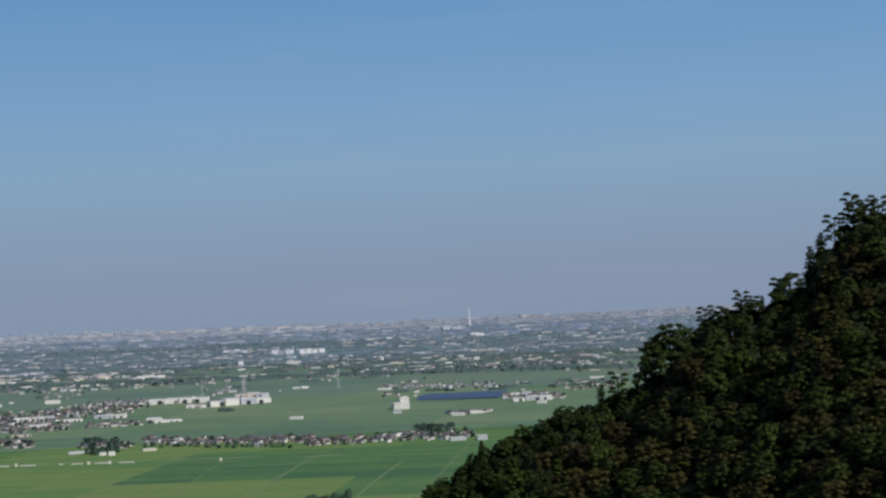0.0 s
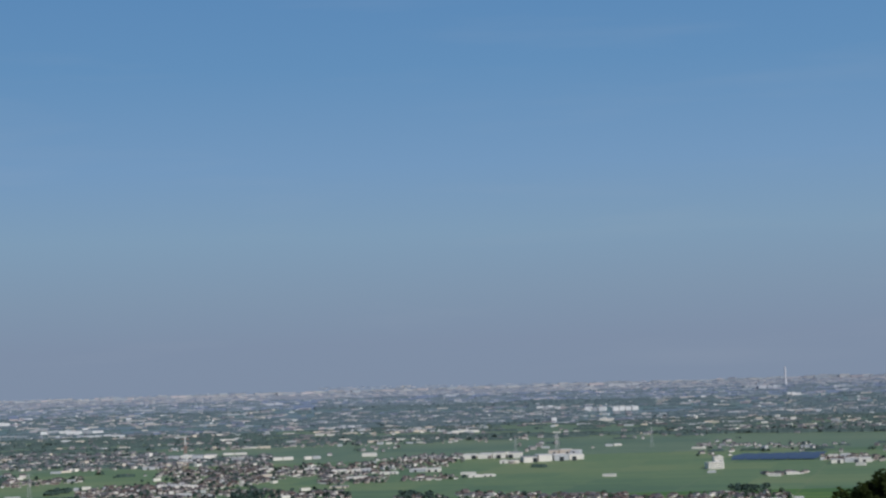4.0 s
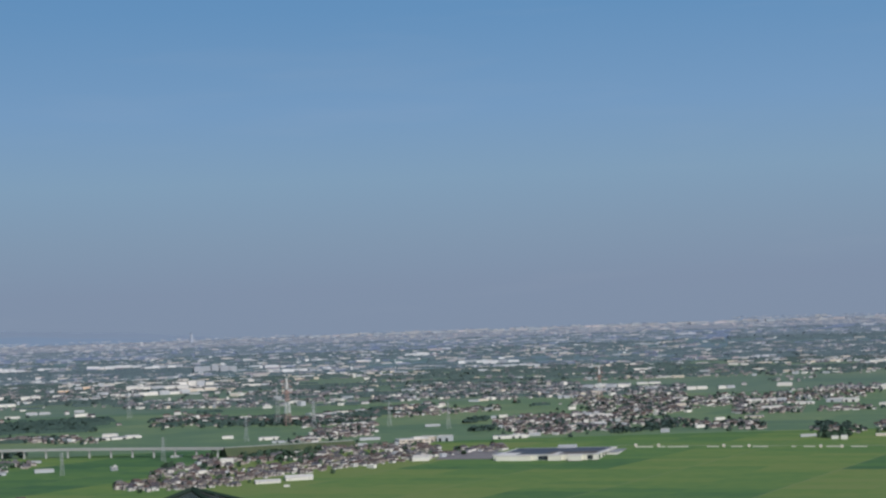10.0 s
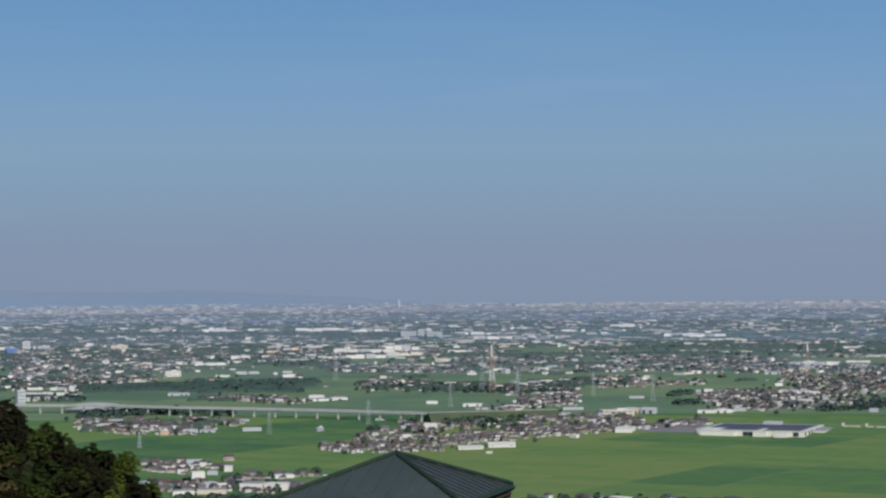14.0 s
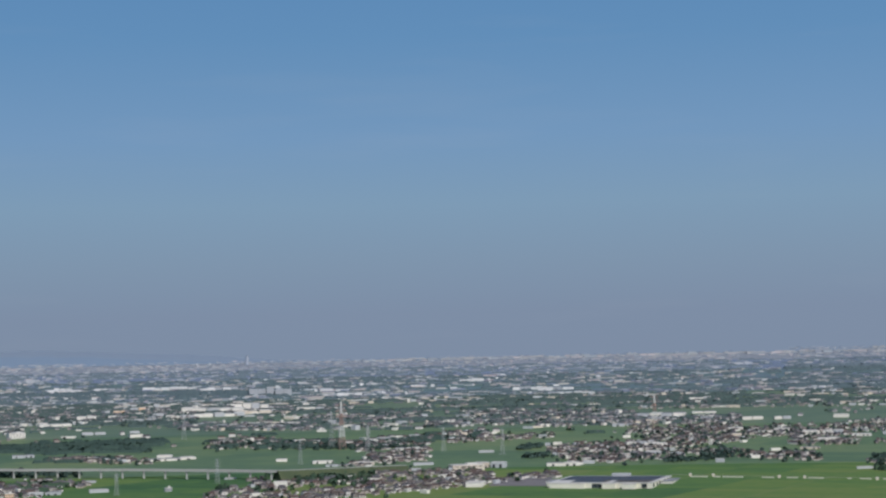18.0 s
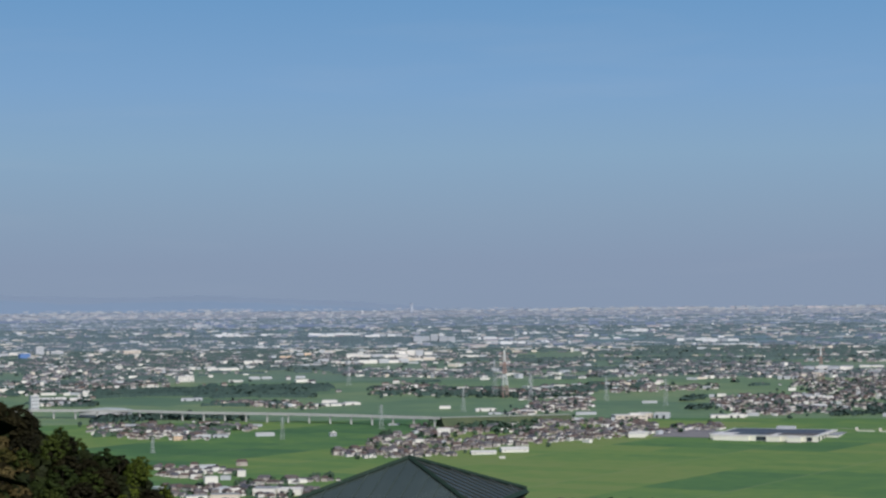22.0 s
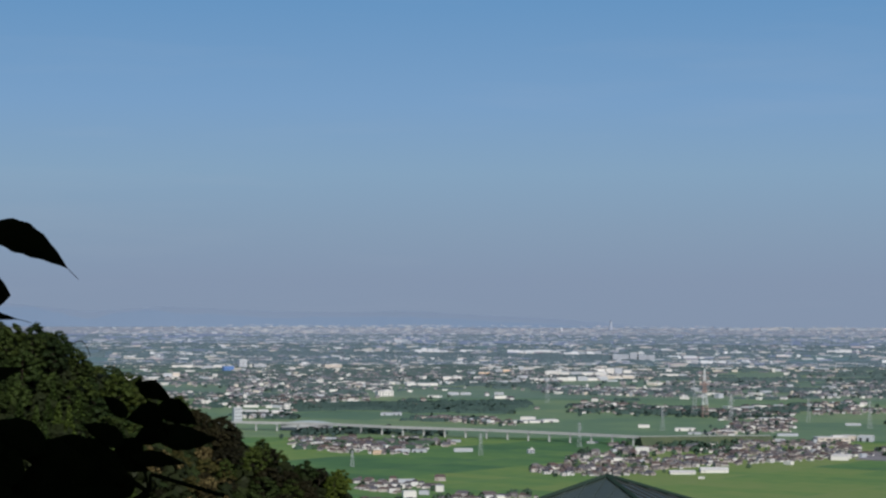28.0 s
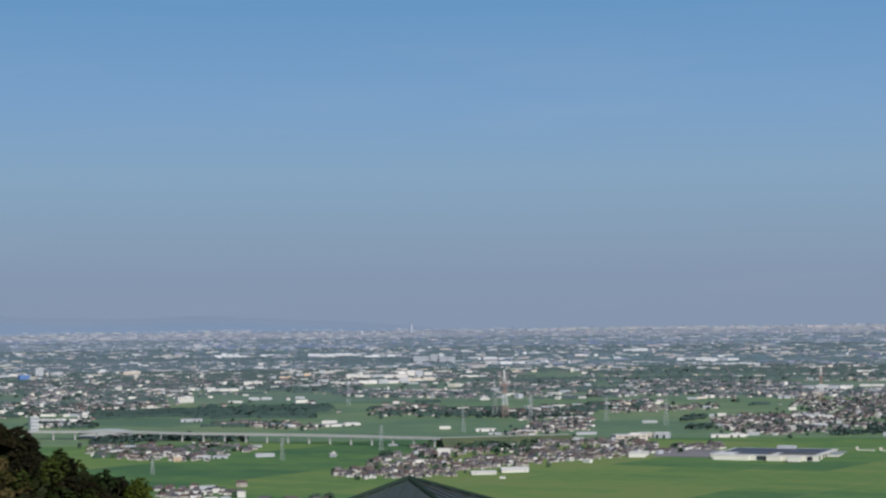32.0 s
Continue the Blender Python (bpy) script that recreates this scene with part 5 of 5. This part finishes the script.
    ico = bmesh.new()
    bmesh.ops.create_icosphere(ico, subdivisions=1, radius=1)
    vs = []
    shift = Vector((q.uniform(0, 50), q.uniform(0, 50), q.uniform(0, 50)))
    for v in ico.verts:
        k = 1 + 0.45 * noise.noise(v.co * 2.2 + shift) + 0.2 * noise.noise(v.co * 5 + shift)
        vs.append(tuple(Vector(centre) + Vector((v.co.x, v.co.y, v.co.z * flat)) * size * 0.92 * k))
        heap.n.append(tuple((v.co + Vector((0, 0, 0.3)) + 0.5 * Vector((q.uniform(-1, 1), q.uniform(-1, 1), q.uniform(-1, 1)))).normalized()))
    heap.add(vs, [tuple(v.index for v in f.verts) for f in ico.faces])
    ico.free()


def trunk_mesh(q, tall, thick, limbs):
    h = Heap()
    n = 6

    def tube(p, r0, s, r1):
        d = (s - p).normalized()
        a = d.orthogonal().normalized()
        b = d.cross(a)
        vs = [tuple(e + (a * math.cos(2 * math.pi * i / n) + b * math.sin(2 * math.pi * i / n)) * r) for e, r in ((p, r0), (s, r1)) for i in range(n)]
        h.add(vs, [(i, (i + 1) % n, n + (i + 1) % n, n + i) for i in range(n)])
    tube(Vector((0, 0, -1)), thick, Vector((0, 0, tall)), thick * 0.25)
    for _ in range(limbs):
        z = q.uniform(0.4, 0.85) * tall
        a = q.uniform(0, 6.28)
        tube(Vector((0, 0, z)), thick * 0.4, Vector((math.cos(a), math.sin(a), 0.7)) * tall * 0.28 + Vector((0, 0, z)), thick * 0.1)
    return h.mesh("trunk", [BARK])


def tuft(q, centre, size, count, card, heap, flat, dome):
    """A leafy bough: small leaves about a flattened pad, lit as part of the whole crown."""
    for _ in range(count):
        u = Vector((q.gauss(0, 1), q.gauss(0, 1), q.gauss(0, 1))).normalized()
        if u.z < -0.35:
            u.z *= -0.6
        p = Vector(centre) + Vector((u.x * size, u.y * size, u.z * size * flat)) * q.uniform(0.7, 1.12)
        nrm = (u + Vector((q.gauss(0, 0.55), q.gauss(0, 0.55), q.gauss(0.25, 0.5)))).normalized()
        e = nrm.orthogonal().normalized()
        e.rotate(Matrix.Rotation(q.uniform(0, 6.28), 3, nrm))
        g = nrm.cross(e)
        a, b = card * q.uniform(0.7, 1.3), card * q.uniform(0.4, 0.8)
        heap.n += [tuple((u * 0.7 + dome * 0.5 + Vector((0, 0, 0.35)) + nrm * 0.25).normalized())] * 4
        heap.add([tuple(p - e * a), tuple(p - g * b + nrm * a * 0.2), tuple(p + e * a), tuple(p + g * b + nrm * a * 0.2)], [(0, 1, 2, 3)])


def broad_tree(seed, tall, wide, leaves, mat, pads=46, flat=0.6, low=0.12, lean=0.9):
    """A rounded crown of many flattened boughs, larger below, with dark gaps between them."""
    q = random.Random(seed)
    h = Heap()
    for i in range(pads):
        uz = 1 - 1.3 * (i + q.random() * 0.8) / pads
        a = 2.4 * i + q.uniform(-0.5, 0.5)
        s = math.sqrt(max(0.0, 1 - uz * uz))
        dome = Vector((s * math.cos(a), s * math.sin(a), uz))
        out = q.uniform(0.62, 1.05)
        at = (dome.x * wide * 0.42 * out, dome.y * wide * 0.42 * out, tall * (low + (lean - low) * (0.36 + 0.58 * uz * out)))
        size = wide * q.uniform(0.07, 0.145) * (1.1 - 0.25 * uz)
        lobe(q, at, size * 0.74, h, flat)
        tuft(q, at, size, leaves // pads, 0.19, h, flat, dome)
    return h.mesh("crown", [mat]), trunk_mesh(q, tall * 0.8, tall * 0.025, 5)


def open_tree(seed, tall, wide, leaves, mat):
    """An old pine on the crest: few clumps of needles far apart on bare limbs, with sky between."""
    q = random.Random(seed)
    h, t = Heap(), Heap()
    t.beam((0, 0, -1), (0.1, 0, tall * 0.5), 0.32)
    t.beam((0.1, 0, tall * 0.5), (-0.1, 0.1, tall * 0.94), 0.2)
    for i in range(15):
        k = 0.34 + 0.62 * i / 14
        a = 2.4 * i + q.uniform(-0.5, 0.5)
        rad = wide * 0.5 * q.uniform(0.45, 1.0) * (1.15 - 0.75 * k)
        at = Vector((rad * math.cos(a), rad * math.sin(a), tall * k + rad * 0.25))
        t.beam((0, 0, tall * k - rad * 0.15), at, 0.1)
        lobe(q, at, wide * 0.05, h, 0.6)
        tuft(q, at, wide * q.uniform(0.09, 0.15), leaves // 15, 0.2, h, 0.6, Vector((math.cos(a), math.sin(a), 0.6)).normalized())
    return h.mesh("crown", [mat]), t.mesh("trunk", [BARK])


def spruce_tree(seed, tall, wide, leaves, mat):
    """Drooping branches in ragged tiers about one stem, with glimpses of sky between."""
    q = random.Random(seed)
    h = Heap()
    for i in range(17):
        k = (i + q.uniform(-0.3, 0.3)) / 17
        rad = wide * 0.5 * (1 - k) ** 0.8 * q.uniform(0.7, 1.1) + 0.15
        for j in range(5):
            a = 6.28 * (j + q.random()) / 5
            reach = rad * q.uniform(0.4, 1.05)
            for e in (0.3, 0.65, 1.0):
                tuft(q, (reach * e * math.cos(a), reach * e * math.sin(a), tall * (0.08 + 0.9 * k) - 0.3 * reach * e), 0.26 + 0.2 * reach, leaves // 250, 0.22, h, 0.6, Vector((math.cos(a), math.sin(a), 0.5)).normalized())
    return h.mesh("crown", [mat]), trunk_mesh(q, tall * 0.95, tall * 0.016, 0)


def cedar_tree(seed, tall, wide, leaves, mat):
    q = random.Random(seed)
    h = Heap()
    tiers = 18
    for i in range(tiers):
        t = i / (tiers - 1)
        z = tall * (0.08 + 0.92 * t)
        rad = wide * 0.5 * (1 - t) ** 0.8 + 0.15
        arms = 3 + int(5 * (1 - t))
        for j in range(arms):
            a = 6.28 * (j + q.random()) / arms
            reach = rad * q.uniform(0.45, 1.0)
            leaf_cards(q, (reach * 0.7 * math.cos(a), reach * 0.7 * math.sin(a), z - 0.15 * reach), max(0.35, reach * 0.5), leaves // 90, 0.36, h, 0.6)
    return h.mesh("crown", [mat]), trunk_mesh(q, tall * 0.95, tall * 0.02, 0)


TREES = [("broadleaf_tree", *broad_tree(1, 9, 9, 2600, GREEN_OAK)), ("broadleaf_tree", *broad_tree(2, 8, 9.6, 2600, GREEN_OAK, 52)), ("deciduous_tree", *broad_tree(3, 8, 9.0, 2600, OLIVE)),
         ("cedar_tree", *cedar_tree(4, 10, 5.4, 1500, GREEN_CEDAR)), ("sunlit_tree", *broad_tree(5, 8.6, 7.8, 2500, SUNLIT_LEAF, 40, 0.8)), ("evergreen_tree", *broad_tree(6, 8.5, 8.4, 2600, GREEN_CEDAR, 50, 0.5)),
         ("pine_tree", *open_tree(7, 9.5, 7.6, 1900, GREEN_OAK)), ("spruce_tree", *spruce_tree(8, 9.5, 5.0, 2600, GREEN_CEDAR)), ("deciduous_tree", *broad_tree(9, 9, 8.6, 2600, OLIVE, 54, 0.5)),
         ("russet_tree", *broad_tree(10, 8, 8.4, 2600, BROWN_LEAF)), ("bright_tree", *broad_tree(11, 8.4, 6.8, 2400, BRIGHT_LEAF, 40, 0.8)), ("evergreen_tree", *broad_tree(12, 9.5, 7.4, 2400, GREEN_OAK, 40, 0.75)),
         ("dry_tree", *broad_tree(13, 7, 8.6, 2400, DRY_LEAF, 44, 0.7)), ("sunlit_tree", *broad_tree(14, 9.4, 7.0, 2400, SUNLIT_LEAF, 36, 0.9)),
         ("sunlit_cedar", *cedar_tree(15, 10, 5.0, 1500, LIT_CEDAR)), ("shaded_tree", *broad_tree(16, 8, 7.6, 2400, SHADED_RUSSET, 44, 0.6))]
LABEL = {"sunlit_cedar": "pointed cedar with sunlit green put into its needle colour", "shaded_tree": "brown-leaved tree on the near slope, darkened in colour as by shade", "sunlit_tree": "green broadleaf tree on the near spur, sunlight put into its colour", "russet_tree": "dark russet-leaved tree on the wooded slope", "bright_tree": "yellow-green tree at the foot of the slope, brightened in colour as by sun", "pine_tree": "old dark pine with open clumps on bare limbs along the crest", "spruce_tree": "dark conifer with level open branches on the crest", "dry_tree": "tan dry-leaved bush in full sun on the near slope", "broadleaf_tree": "dense green broadleaf tree on the wooded slope", "deciduous_tree": "olive-brown tinged tree on the wooded slope", "evergreen_tree": "dark evergreen tree on the wooded slope", "cedar_tree": "dark pointed cedar on the wooded slope"}


def tree(kind, x, y, z, size, group):
    name, crown, trunk = TREES[kind]
    ob = empty(name, Matrix.Translation((x, y, z)) @ Matrix.Rotation(rng.uniform(0, 6.28), 4, "Z") @ Matrix.Diagonal((size * rng.uniform(0.9, 1.1), size, size * rng.uniform(0.9, 1.12), 1)), LABEL[name], "tree", group)
    child("crown", crown, ob)
    child("trunk", trunk, ob)


def plant(b0, b1, r0, r1, step, kinds, lo, hi, group):
    r = r0
    while r < r1:
        b = b0
        while b < b1:
            bb, rr = b + rng.uniform(-0.4, 0.4) * math.degrees(step / r), r + rng.uniform(-0.4, 0.4) * step
            z = hill(bb, rr)
            if z > 198.4 - 0.12 * rr - 0.0004 * rr * rr + 3:
                tree(rng.choice(kinds), -rr * math.sin(radians(bb)), rr * math.cos(radians(bb)), z - 0.3, rng.uniform(lo, hi), group)
            b += math.degrees(step / r)
        r += step * 0.85


def crest_tree(kind, bearing, tall, r=348):
    """One tree that stands clear on the far spur's crest, of a given height."""
    full = max(v.co.z for v in TREES[kind][1].vertices)
    tree(kind, -r * math.sin(radians(bearing)), r * math.cos(radians(bearing)), hill(bearing, r) - 0.3, (tall + 1.2) / full, "trees on the crest")


plant(-15.2, 2.7, 262, 339, 3.9, (2, 8, 9, 2, 0, 1, 5, 8, 0, 2, 5, 9, 11), 0.46, 0.74, "trees of the far spur")
plant(-5.9, 2.8, 342, 352, 2.9, (0, 5, 1, 5, 11, 0, 8), 0.36, 0.52, "trees of the far spur")
plant(-15.2, -5.9, 342, 347, 3.0, (0, 5, 11, 2, 5), 0.34, 0.50, "trees of the far spur")
for kind, bearing, tall in ((3, -0.88, 5.0), (0, -1.8, 3.2), (11, -2.7, 3.4), (5, -3.38, 4.4), (7, -4.45, 6.0), (6, -4.94, 7.2), (11, -5.75, 6.0), (5, -6.2, 8.2), (0, -6.5, 7.4), (11, -6.9, 5.4), (6, -7.55, 5.2), (11, -8.05, 4.4),
                            (6, -8.6, 5.6), (0, -8.9, 3.9), (7, -9.2, 3.0), (6, -9.75, 6.6), (5, -10.0, 5.8), (7, -10.62, 6.6), (7, -10.95, 6.4), (6, -11.35, 7.0), (6, -11.9, 7.0), (5, -12.2, 5.2), (6, -12.6, 5.8), (6, -13.1, 6.0), (0, -13.8, 6.0)):
    crest_tree(kind, bearing, tall)
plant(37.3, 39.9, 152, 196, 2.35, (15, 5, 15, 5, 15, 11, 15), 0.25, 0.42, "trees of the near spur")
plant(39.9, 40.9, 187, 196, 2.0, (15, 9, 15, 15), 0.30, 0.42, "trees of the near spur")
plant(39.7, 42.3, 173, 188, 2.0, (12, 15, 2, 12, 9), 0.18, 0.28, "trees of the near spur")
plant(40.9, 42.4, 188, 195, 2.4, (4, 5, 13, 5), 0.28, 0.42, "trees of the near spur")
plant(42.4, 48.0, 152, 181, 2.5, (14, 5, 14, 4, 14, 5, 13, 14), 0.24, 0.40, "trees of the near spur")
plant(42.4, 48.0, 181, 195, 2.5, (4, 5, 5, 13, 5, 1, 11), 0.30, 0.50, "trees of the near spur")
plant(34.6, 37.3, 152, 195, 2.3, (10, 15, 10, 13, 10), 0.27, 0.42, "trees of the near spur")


def undergrowth(b0, b1, r0, r1, n, lo, hi):
    """Bushes that close the gaps between the trunks, their colour darkened like the shade there."""
    h = Heap()
    for _ in range(n):
        b, r = rng.uniform(b0, b1), rng.uniform(r0, r1)
        z = hill(b, r)
        if z > 198.4 - 0.12 * r - 0.0004 * r * r + 3:
            clump(h, (-r * math.sin(radians(b)), r * math.cos(radians(b)), z - 0.4), rng.uniform(lo, hi), rng.random(), 0.8, 70)
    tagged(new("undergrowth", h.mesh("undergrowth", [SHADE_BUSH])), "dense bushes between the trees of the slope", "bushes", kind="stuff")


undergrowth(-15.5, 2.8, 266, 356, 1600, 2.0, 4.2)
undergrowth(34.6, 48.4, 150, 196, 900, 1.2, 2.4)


# ---- shelter roof below ----
def shelter():
    centre, eave, apex, half = Vector((-22.8, 41.7)), 195.3, 196.24, 2.32
    yaw = math.atan2(1.157, -0.283) - math.pi / 2 - radians(2.8)
    ob = empty("shelter", pose(centre.x, centre.y, 0, 0, 0, math.degrees(yaw)), "open wooden shelter with a dark grey-green metal hip roof", "shelter")
    tin = surface("painted_tin_roof", [(0.034, 0.048, 0.042), (0.042, 0.058, 0.051), (0.052, 0.070, 0.062)], 0.8, 0.2, 0.02, gloss=1.0)
    edge = surface("dark_flashing", [(0.016, 0.034, 0.026), (0.024, 0.044, 0.034)], 1.0, 0.7, gloss=0.1)
    rib = surface("roof_rib", [(0.014, 0.020, 0.022), (0.022, 0.028, 0.030)], 1.0, 0.5)
    wood_m = surface("varnished_beam", [(0.46, 0.33, 0.20), (0.56, 0.42, 0.26)], 2.0, 0.6, 0.2)
    dark = surface("stained_post", [(0.06, 0.04, 0.03), (0.10, 0.07, 0.05)], 2.0, 0.7, 0.2)
    corners = [Vector((x * half, y * half, eave)) for x, y in ((-1, -1), (1, -1), (1, 1), (-1, 1))]
    top = Vector((0, 0, apex))
    for i in range(4):
        p, q = corners[i], corners[(i + 1) % 4]
        n = (q - p).cross(top - p).normalized()
        face = Heap()
        face.add([tuple(v) for v in (p, q, top, p - n * 0.05, q - n * 0.05, top - n * 0.05)], [(0, 1, 2), (5, 4, 3), (0, 3, 4, 1), (1, 4, 5, 2), (2, 5, 3, 0)])
        f = part("roof_panel", face, [tin], ob)
        for j in range(1, 12):
            s = j / 12
            base = p + (q - p) * s
            reach = 1 - abs(2 * s - 1)
            up = (top - (p + q) / 2) * reach
            h = Heap()
            h.beam(base + n * 0.012, base + up + n * 0.012, 0.03 if i == 1 else 0.02)
            part("seam", h, [rib if i == 1 else tin], f)
        h = Heap()
        h.beam(p + Vector((0, 0, 0.03)), top + Vector((0, 0, 0.02)), 0.08)
        part("hip_cap", h, [edge], ob)
        h = Heap()
        h.beam(p - Vector((0, 0, 0.06)), q - Vector((0, 0, 0.06)), 0.12)
        part("gutter", h, [edge], ob)
        h = Heap()
        h.beam(p * 0.96 + Vector((0, 0, eave * 0.04 - 0.2)), q * 0.96 + Vector((0, 0, eave * 0.04 - 0.2)), 0.16)
        part("eave_beam", h, [dark if i == 1 else wood_m], ob, "varnished timber beam")
        c = corners[i]
        post = Heap()
        post.box((c.x * 0.8, c.y * 0.8, 188), (0.2, 0.2, eave - 188 - 0.1))
        part("post", post, [dark], ob)


shelter()


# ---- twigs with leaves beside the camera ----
# far darker than a real leaf: deep shade is put into the base colour
LEAF_SHADE = surface("shade_painted_leaf", [(0.0035, 0.0058, 0.002), (0.006, 0.009, 0.0035)], 20.0, 0.9, 0.1, gloss=0.0)


def toward(b, e, r):
    return Vector((-r * math.sin(radians(b)), r * math.cos(radians(b)), EYE + e * r / 3460))


def leaf_mesh(b0, e0, b1, e1, wide, r, sag=0.0, curl=0.0, blunt=0.0):
    """One pointed, finely toothed leaf from stalk to drip tip; wide: its breadth as a share of its length; blunt: how far the breadth reaches towards the tip."""
    p, q = toward(b0, e0, r), toward(b1, e1, r * 1.01)
    along_v = q - p
    length = along_v.length
    view = ((p + q) / 2 - Vector((0, 0, EYE))).normalized()
    side = along_v.cross(view).normalized()
    h = Heap()
    n = 40
    vs = []
    for i in range(n + 1):
        t = i / n
        body = min(1.0, t / (0.88 + 0.12 * blunt))
        w = math.sin(math.pi * body ** (0.66 + 0.9 * blunt)) ** (0.95 - 0.35 * blunt) if body < 1 else 0.0
        w = length * wide * 0.5 * w * (1 + 0.035 * (i % 2) + 0.04 * math.sin(i * 0.83 + b0))
        w = max(w, length * 0.010 * (1.25 - t))
        c = p + along_v * t + Vector((0, 0, 1)) * length * (sag * math.sin(math.pi * t) - curl * t ** 7)
        for o, dz in ((-1, 0.14), (-0.5, 0.03), (0, 0), (0.5, 0.03), (1, 0.14)):
            vs.append(tuple(c + side * w * o + view * w * dz))
    h.add(vs, [(5 * i + j, 5 * i + j + 1, 5 * i + j + 6, 5 * i + j + 5) for i in range(n) for j in range(4)])
    h.add([tuple(Vector(v) + view * 0.0006) for v in vs], [(5 * i + j + 5, 5 * i + j + 6, 5 * i + j + 1, 5 * i + j) for i in range(n) for j in range(4)])
    return h


def twig(label):
    ob = empty("leafy_branch", Matrix.Identity(4), label, "branch")

    def leaf(*shape, **bend):
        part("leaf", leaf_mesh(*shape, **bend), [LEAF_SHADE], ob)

    def stalk(p, q, thick, r):
        stem = Heap()
        stem.beam(toward(*p, r * 1.005), toward(*q, r * 1.005), 0.001 * thick)
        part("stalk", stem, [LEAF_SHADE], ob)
    return leaf, stalk


def near_twig():
    leaf, stalk = twig("dark branch with long pointed leaves close to the viewer, shade painted in")
    leaf(49.98, 141, 45.84, 148, 0.36, 1.2, sag=0.05, blunt=0.5)
    leaf(46.51, 160, 44.00, 76, 0.31, 1.19, sag=0.06, curl=0.05)
    leaf(49.20, 58, 45.90, 40, 0.46, 1.2, sag=0.03, blunt=0.9)
    leaf(48.57, 10, 45.30, -2, 0.17, 1.21, sag=0.02, curl=0.03)
    leaf(52.43, -166, 44.57, -71, 0.24, 0.65, sag=-0.02, curl=-0.01)
    for row in (((49.82, 143), (52.55, 27), 2, 1.2), ((49.12, 54), (52.55, 27), 1.5, 1.2), ((48.57, -8), (52.55, 27), 1.2, 1.2), ((52.55, 27), (53.84, -330), 3, 1.2), ((52.10, -152), (53.93, -334), 2, 1.0)):
        stalk(*row)


def low_twig():
    leaf, stalk = twig("dark leafy spray with oval leaves and fine tendrils")
    leaf(41.68, -150, 40.40, -192, 0.45, 4.0, sag=0.05)
    leaf(41.52, -166, 42.77, -178, 0.54, 4.0, sag=0.04)
    leaf(42.26, -116, 41.17, -148, 0.40, 4.0, sag=0.05)
    leaf(41.78, -199, 39.75, -209, 0.35, 4.0, sag=-0.04, curl=-0.02)
    leaf(42.46, -241, 40.69, -256, 0.25, 4.0, sag=0.03)
    leaf(42.68, -217, 44.01, -179, 0.40, 4.0, sag=0.03)
    leaf(43.60, -226, 44.84, -206, 0.37, 4.0, sag=0.04)
    leaf(42.58, -170, 43.38, -130, 0.37, 4.0, sag=0.03)
    leaf(42.81, -252, 41.79, -267, 0.32, 4.0, sag=0.03)
    leaf(42.62, -274, 46.24, -226, 0.40, 4.0, sag=0.04)
    leaf(42.78, -307, 46.55, -283, 0.45, 4.0, sag=0.03)
    leaf(43.38, -249, 46.40, -321, 0.44, 4.0, sag=0.03)
    leaf(44.84, -222, 47.17, -190, 0.44, 4.0, sag=0.05)
    leaf(45.46, -270, 48.09, -217, 0.48, 4.0, sag=0.04)
    leaf(45.78, -308, 48.24, -293, 0.52, 4.0, sag=0.03)
    leaf(42.30, -284, 44.21, -310, 0.44, 4.0, sag=0.03)
    leaf(42.14, -216, 43.26, -259, 0.48, 4.0, sag=0.03)
    leaf(46.09, -232, 47.94, -160, 0.39, 4.0, sag=0.04)
    leaf(41.40, -187, 42.62, -225, 0.44, 4.0, sag=0.02)
    leaf(42.24, -118, 42.23, -100, 0.35, 4.0)
    leaf(41.84, -118, 41.75, -103, 0.31, 4.0)
    for row in (((39.77, -309), (41.90, -270), 6, 4.0), ((41.93, -302), (42.28, -213), 6, 4.0), ((42.28, -213), (41.75, -167), 5, 4.0), ((41.75, -167), (42.23, -120), 4, 4.0), ((42.28, -216), (42.68, -217), 4, 4.0), ((42.28, -226), (42.43, -241), 4, 4.0), ((42.78, -274), (43.60, -226), 5, 4.0), ((41.93, -302), (43.26, -351), 12, 4.0), ((41.90, -270), (41.93, -302), 6, 4.0), ((41.75, -167), (41.62, -154), 3, 4.0), ((42.62, -274), (41.93, -302), 7, 4.0), ((43.26, -351), (45.78, -308), 10, 4.0), ((44.07, -40), (43.88, -39), 1.6, 4.0), ((43.88, -39), (43.73, -50), 1.6, 4.0), ((43.73, -50), (43.65, -65), 1.6, 4.0), ((44.07, -40), (44.17, -77), 1.4, 4.0), ((44.17, -77), (43.41, -107), 1.4, 4.0), ((43.41, -107), (42.77, -132), 1.4, 4.0)):
        stalk(*row)


near_twig()
low_twig()


# ---- unseen tree added over the viewpoint to keep the low twigs in shade ----
def added_shade_tree():
    q = random.Random(31)
    h = Heap()
    for i in range(22):
        a = 2.4 * i
        rad = 2.3 * math.sqrt((i + 0.5) / 22)
        leaf_cards(q, (0.35 + rad * math.cos(a), -0.1 + rad * math.sin(a), 2.7 + 0.5 * q.random()), 0.75, 210, 0.15, h, 0.6)
    ob = empty("added_shade_tree", pose(0, 0, EYE), "unseen leafy tree added over the viewpoint to shade the twigs", "tree")
    part("crown", h, [GREEN_OAK], ob)
    t = Heap()
    t.beam((-1.8, -1.6, -2.2), (-0.9, -0.8, 2.6), 0.22)
    part("trunk", t, [BARK], ob)


added_shade_tree()
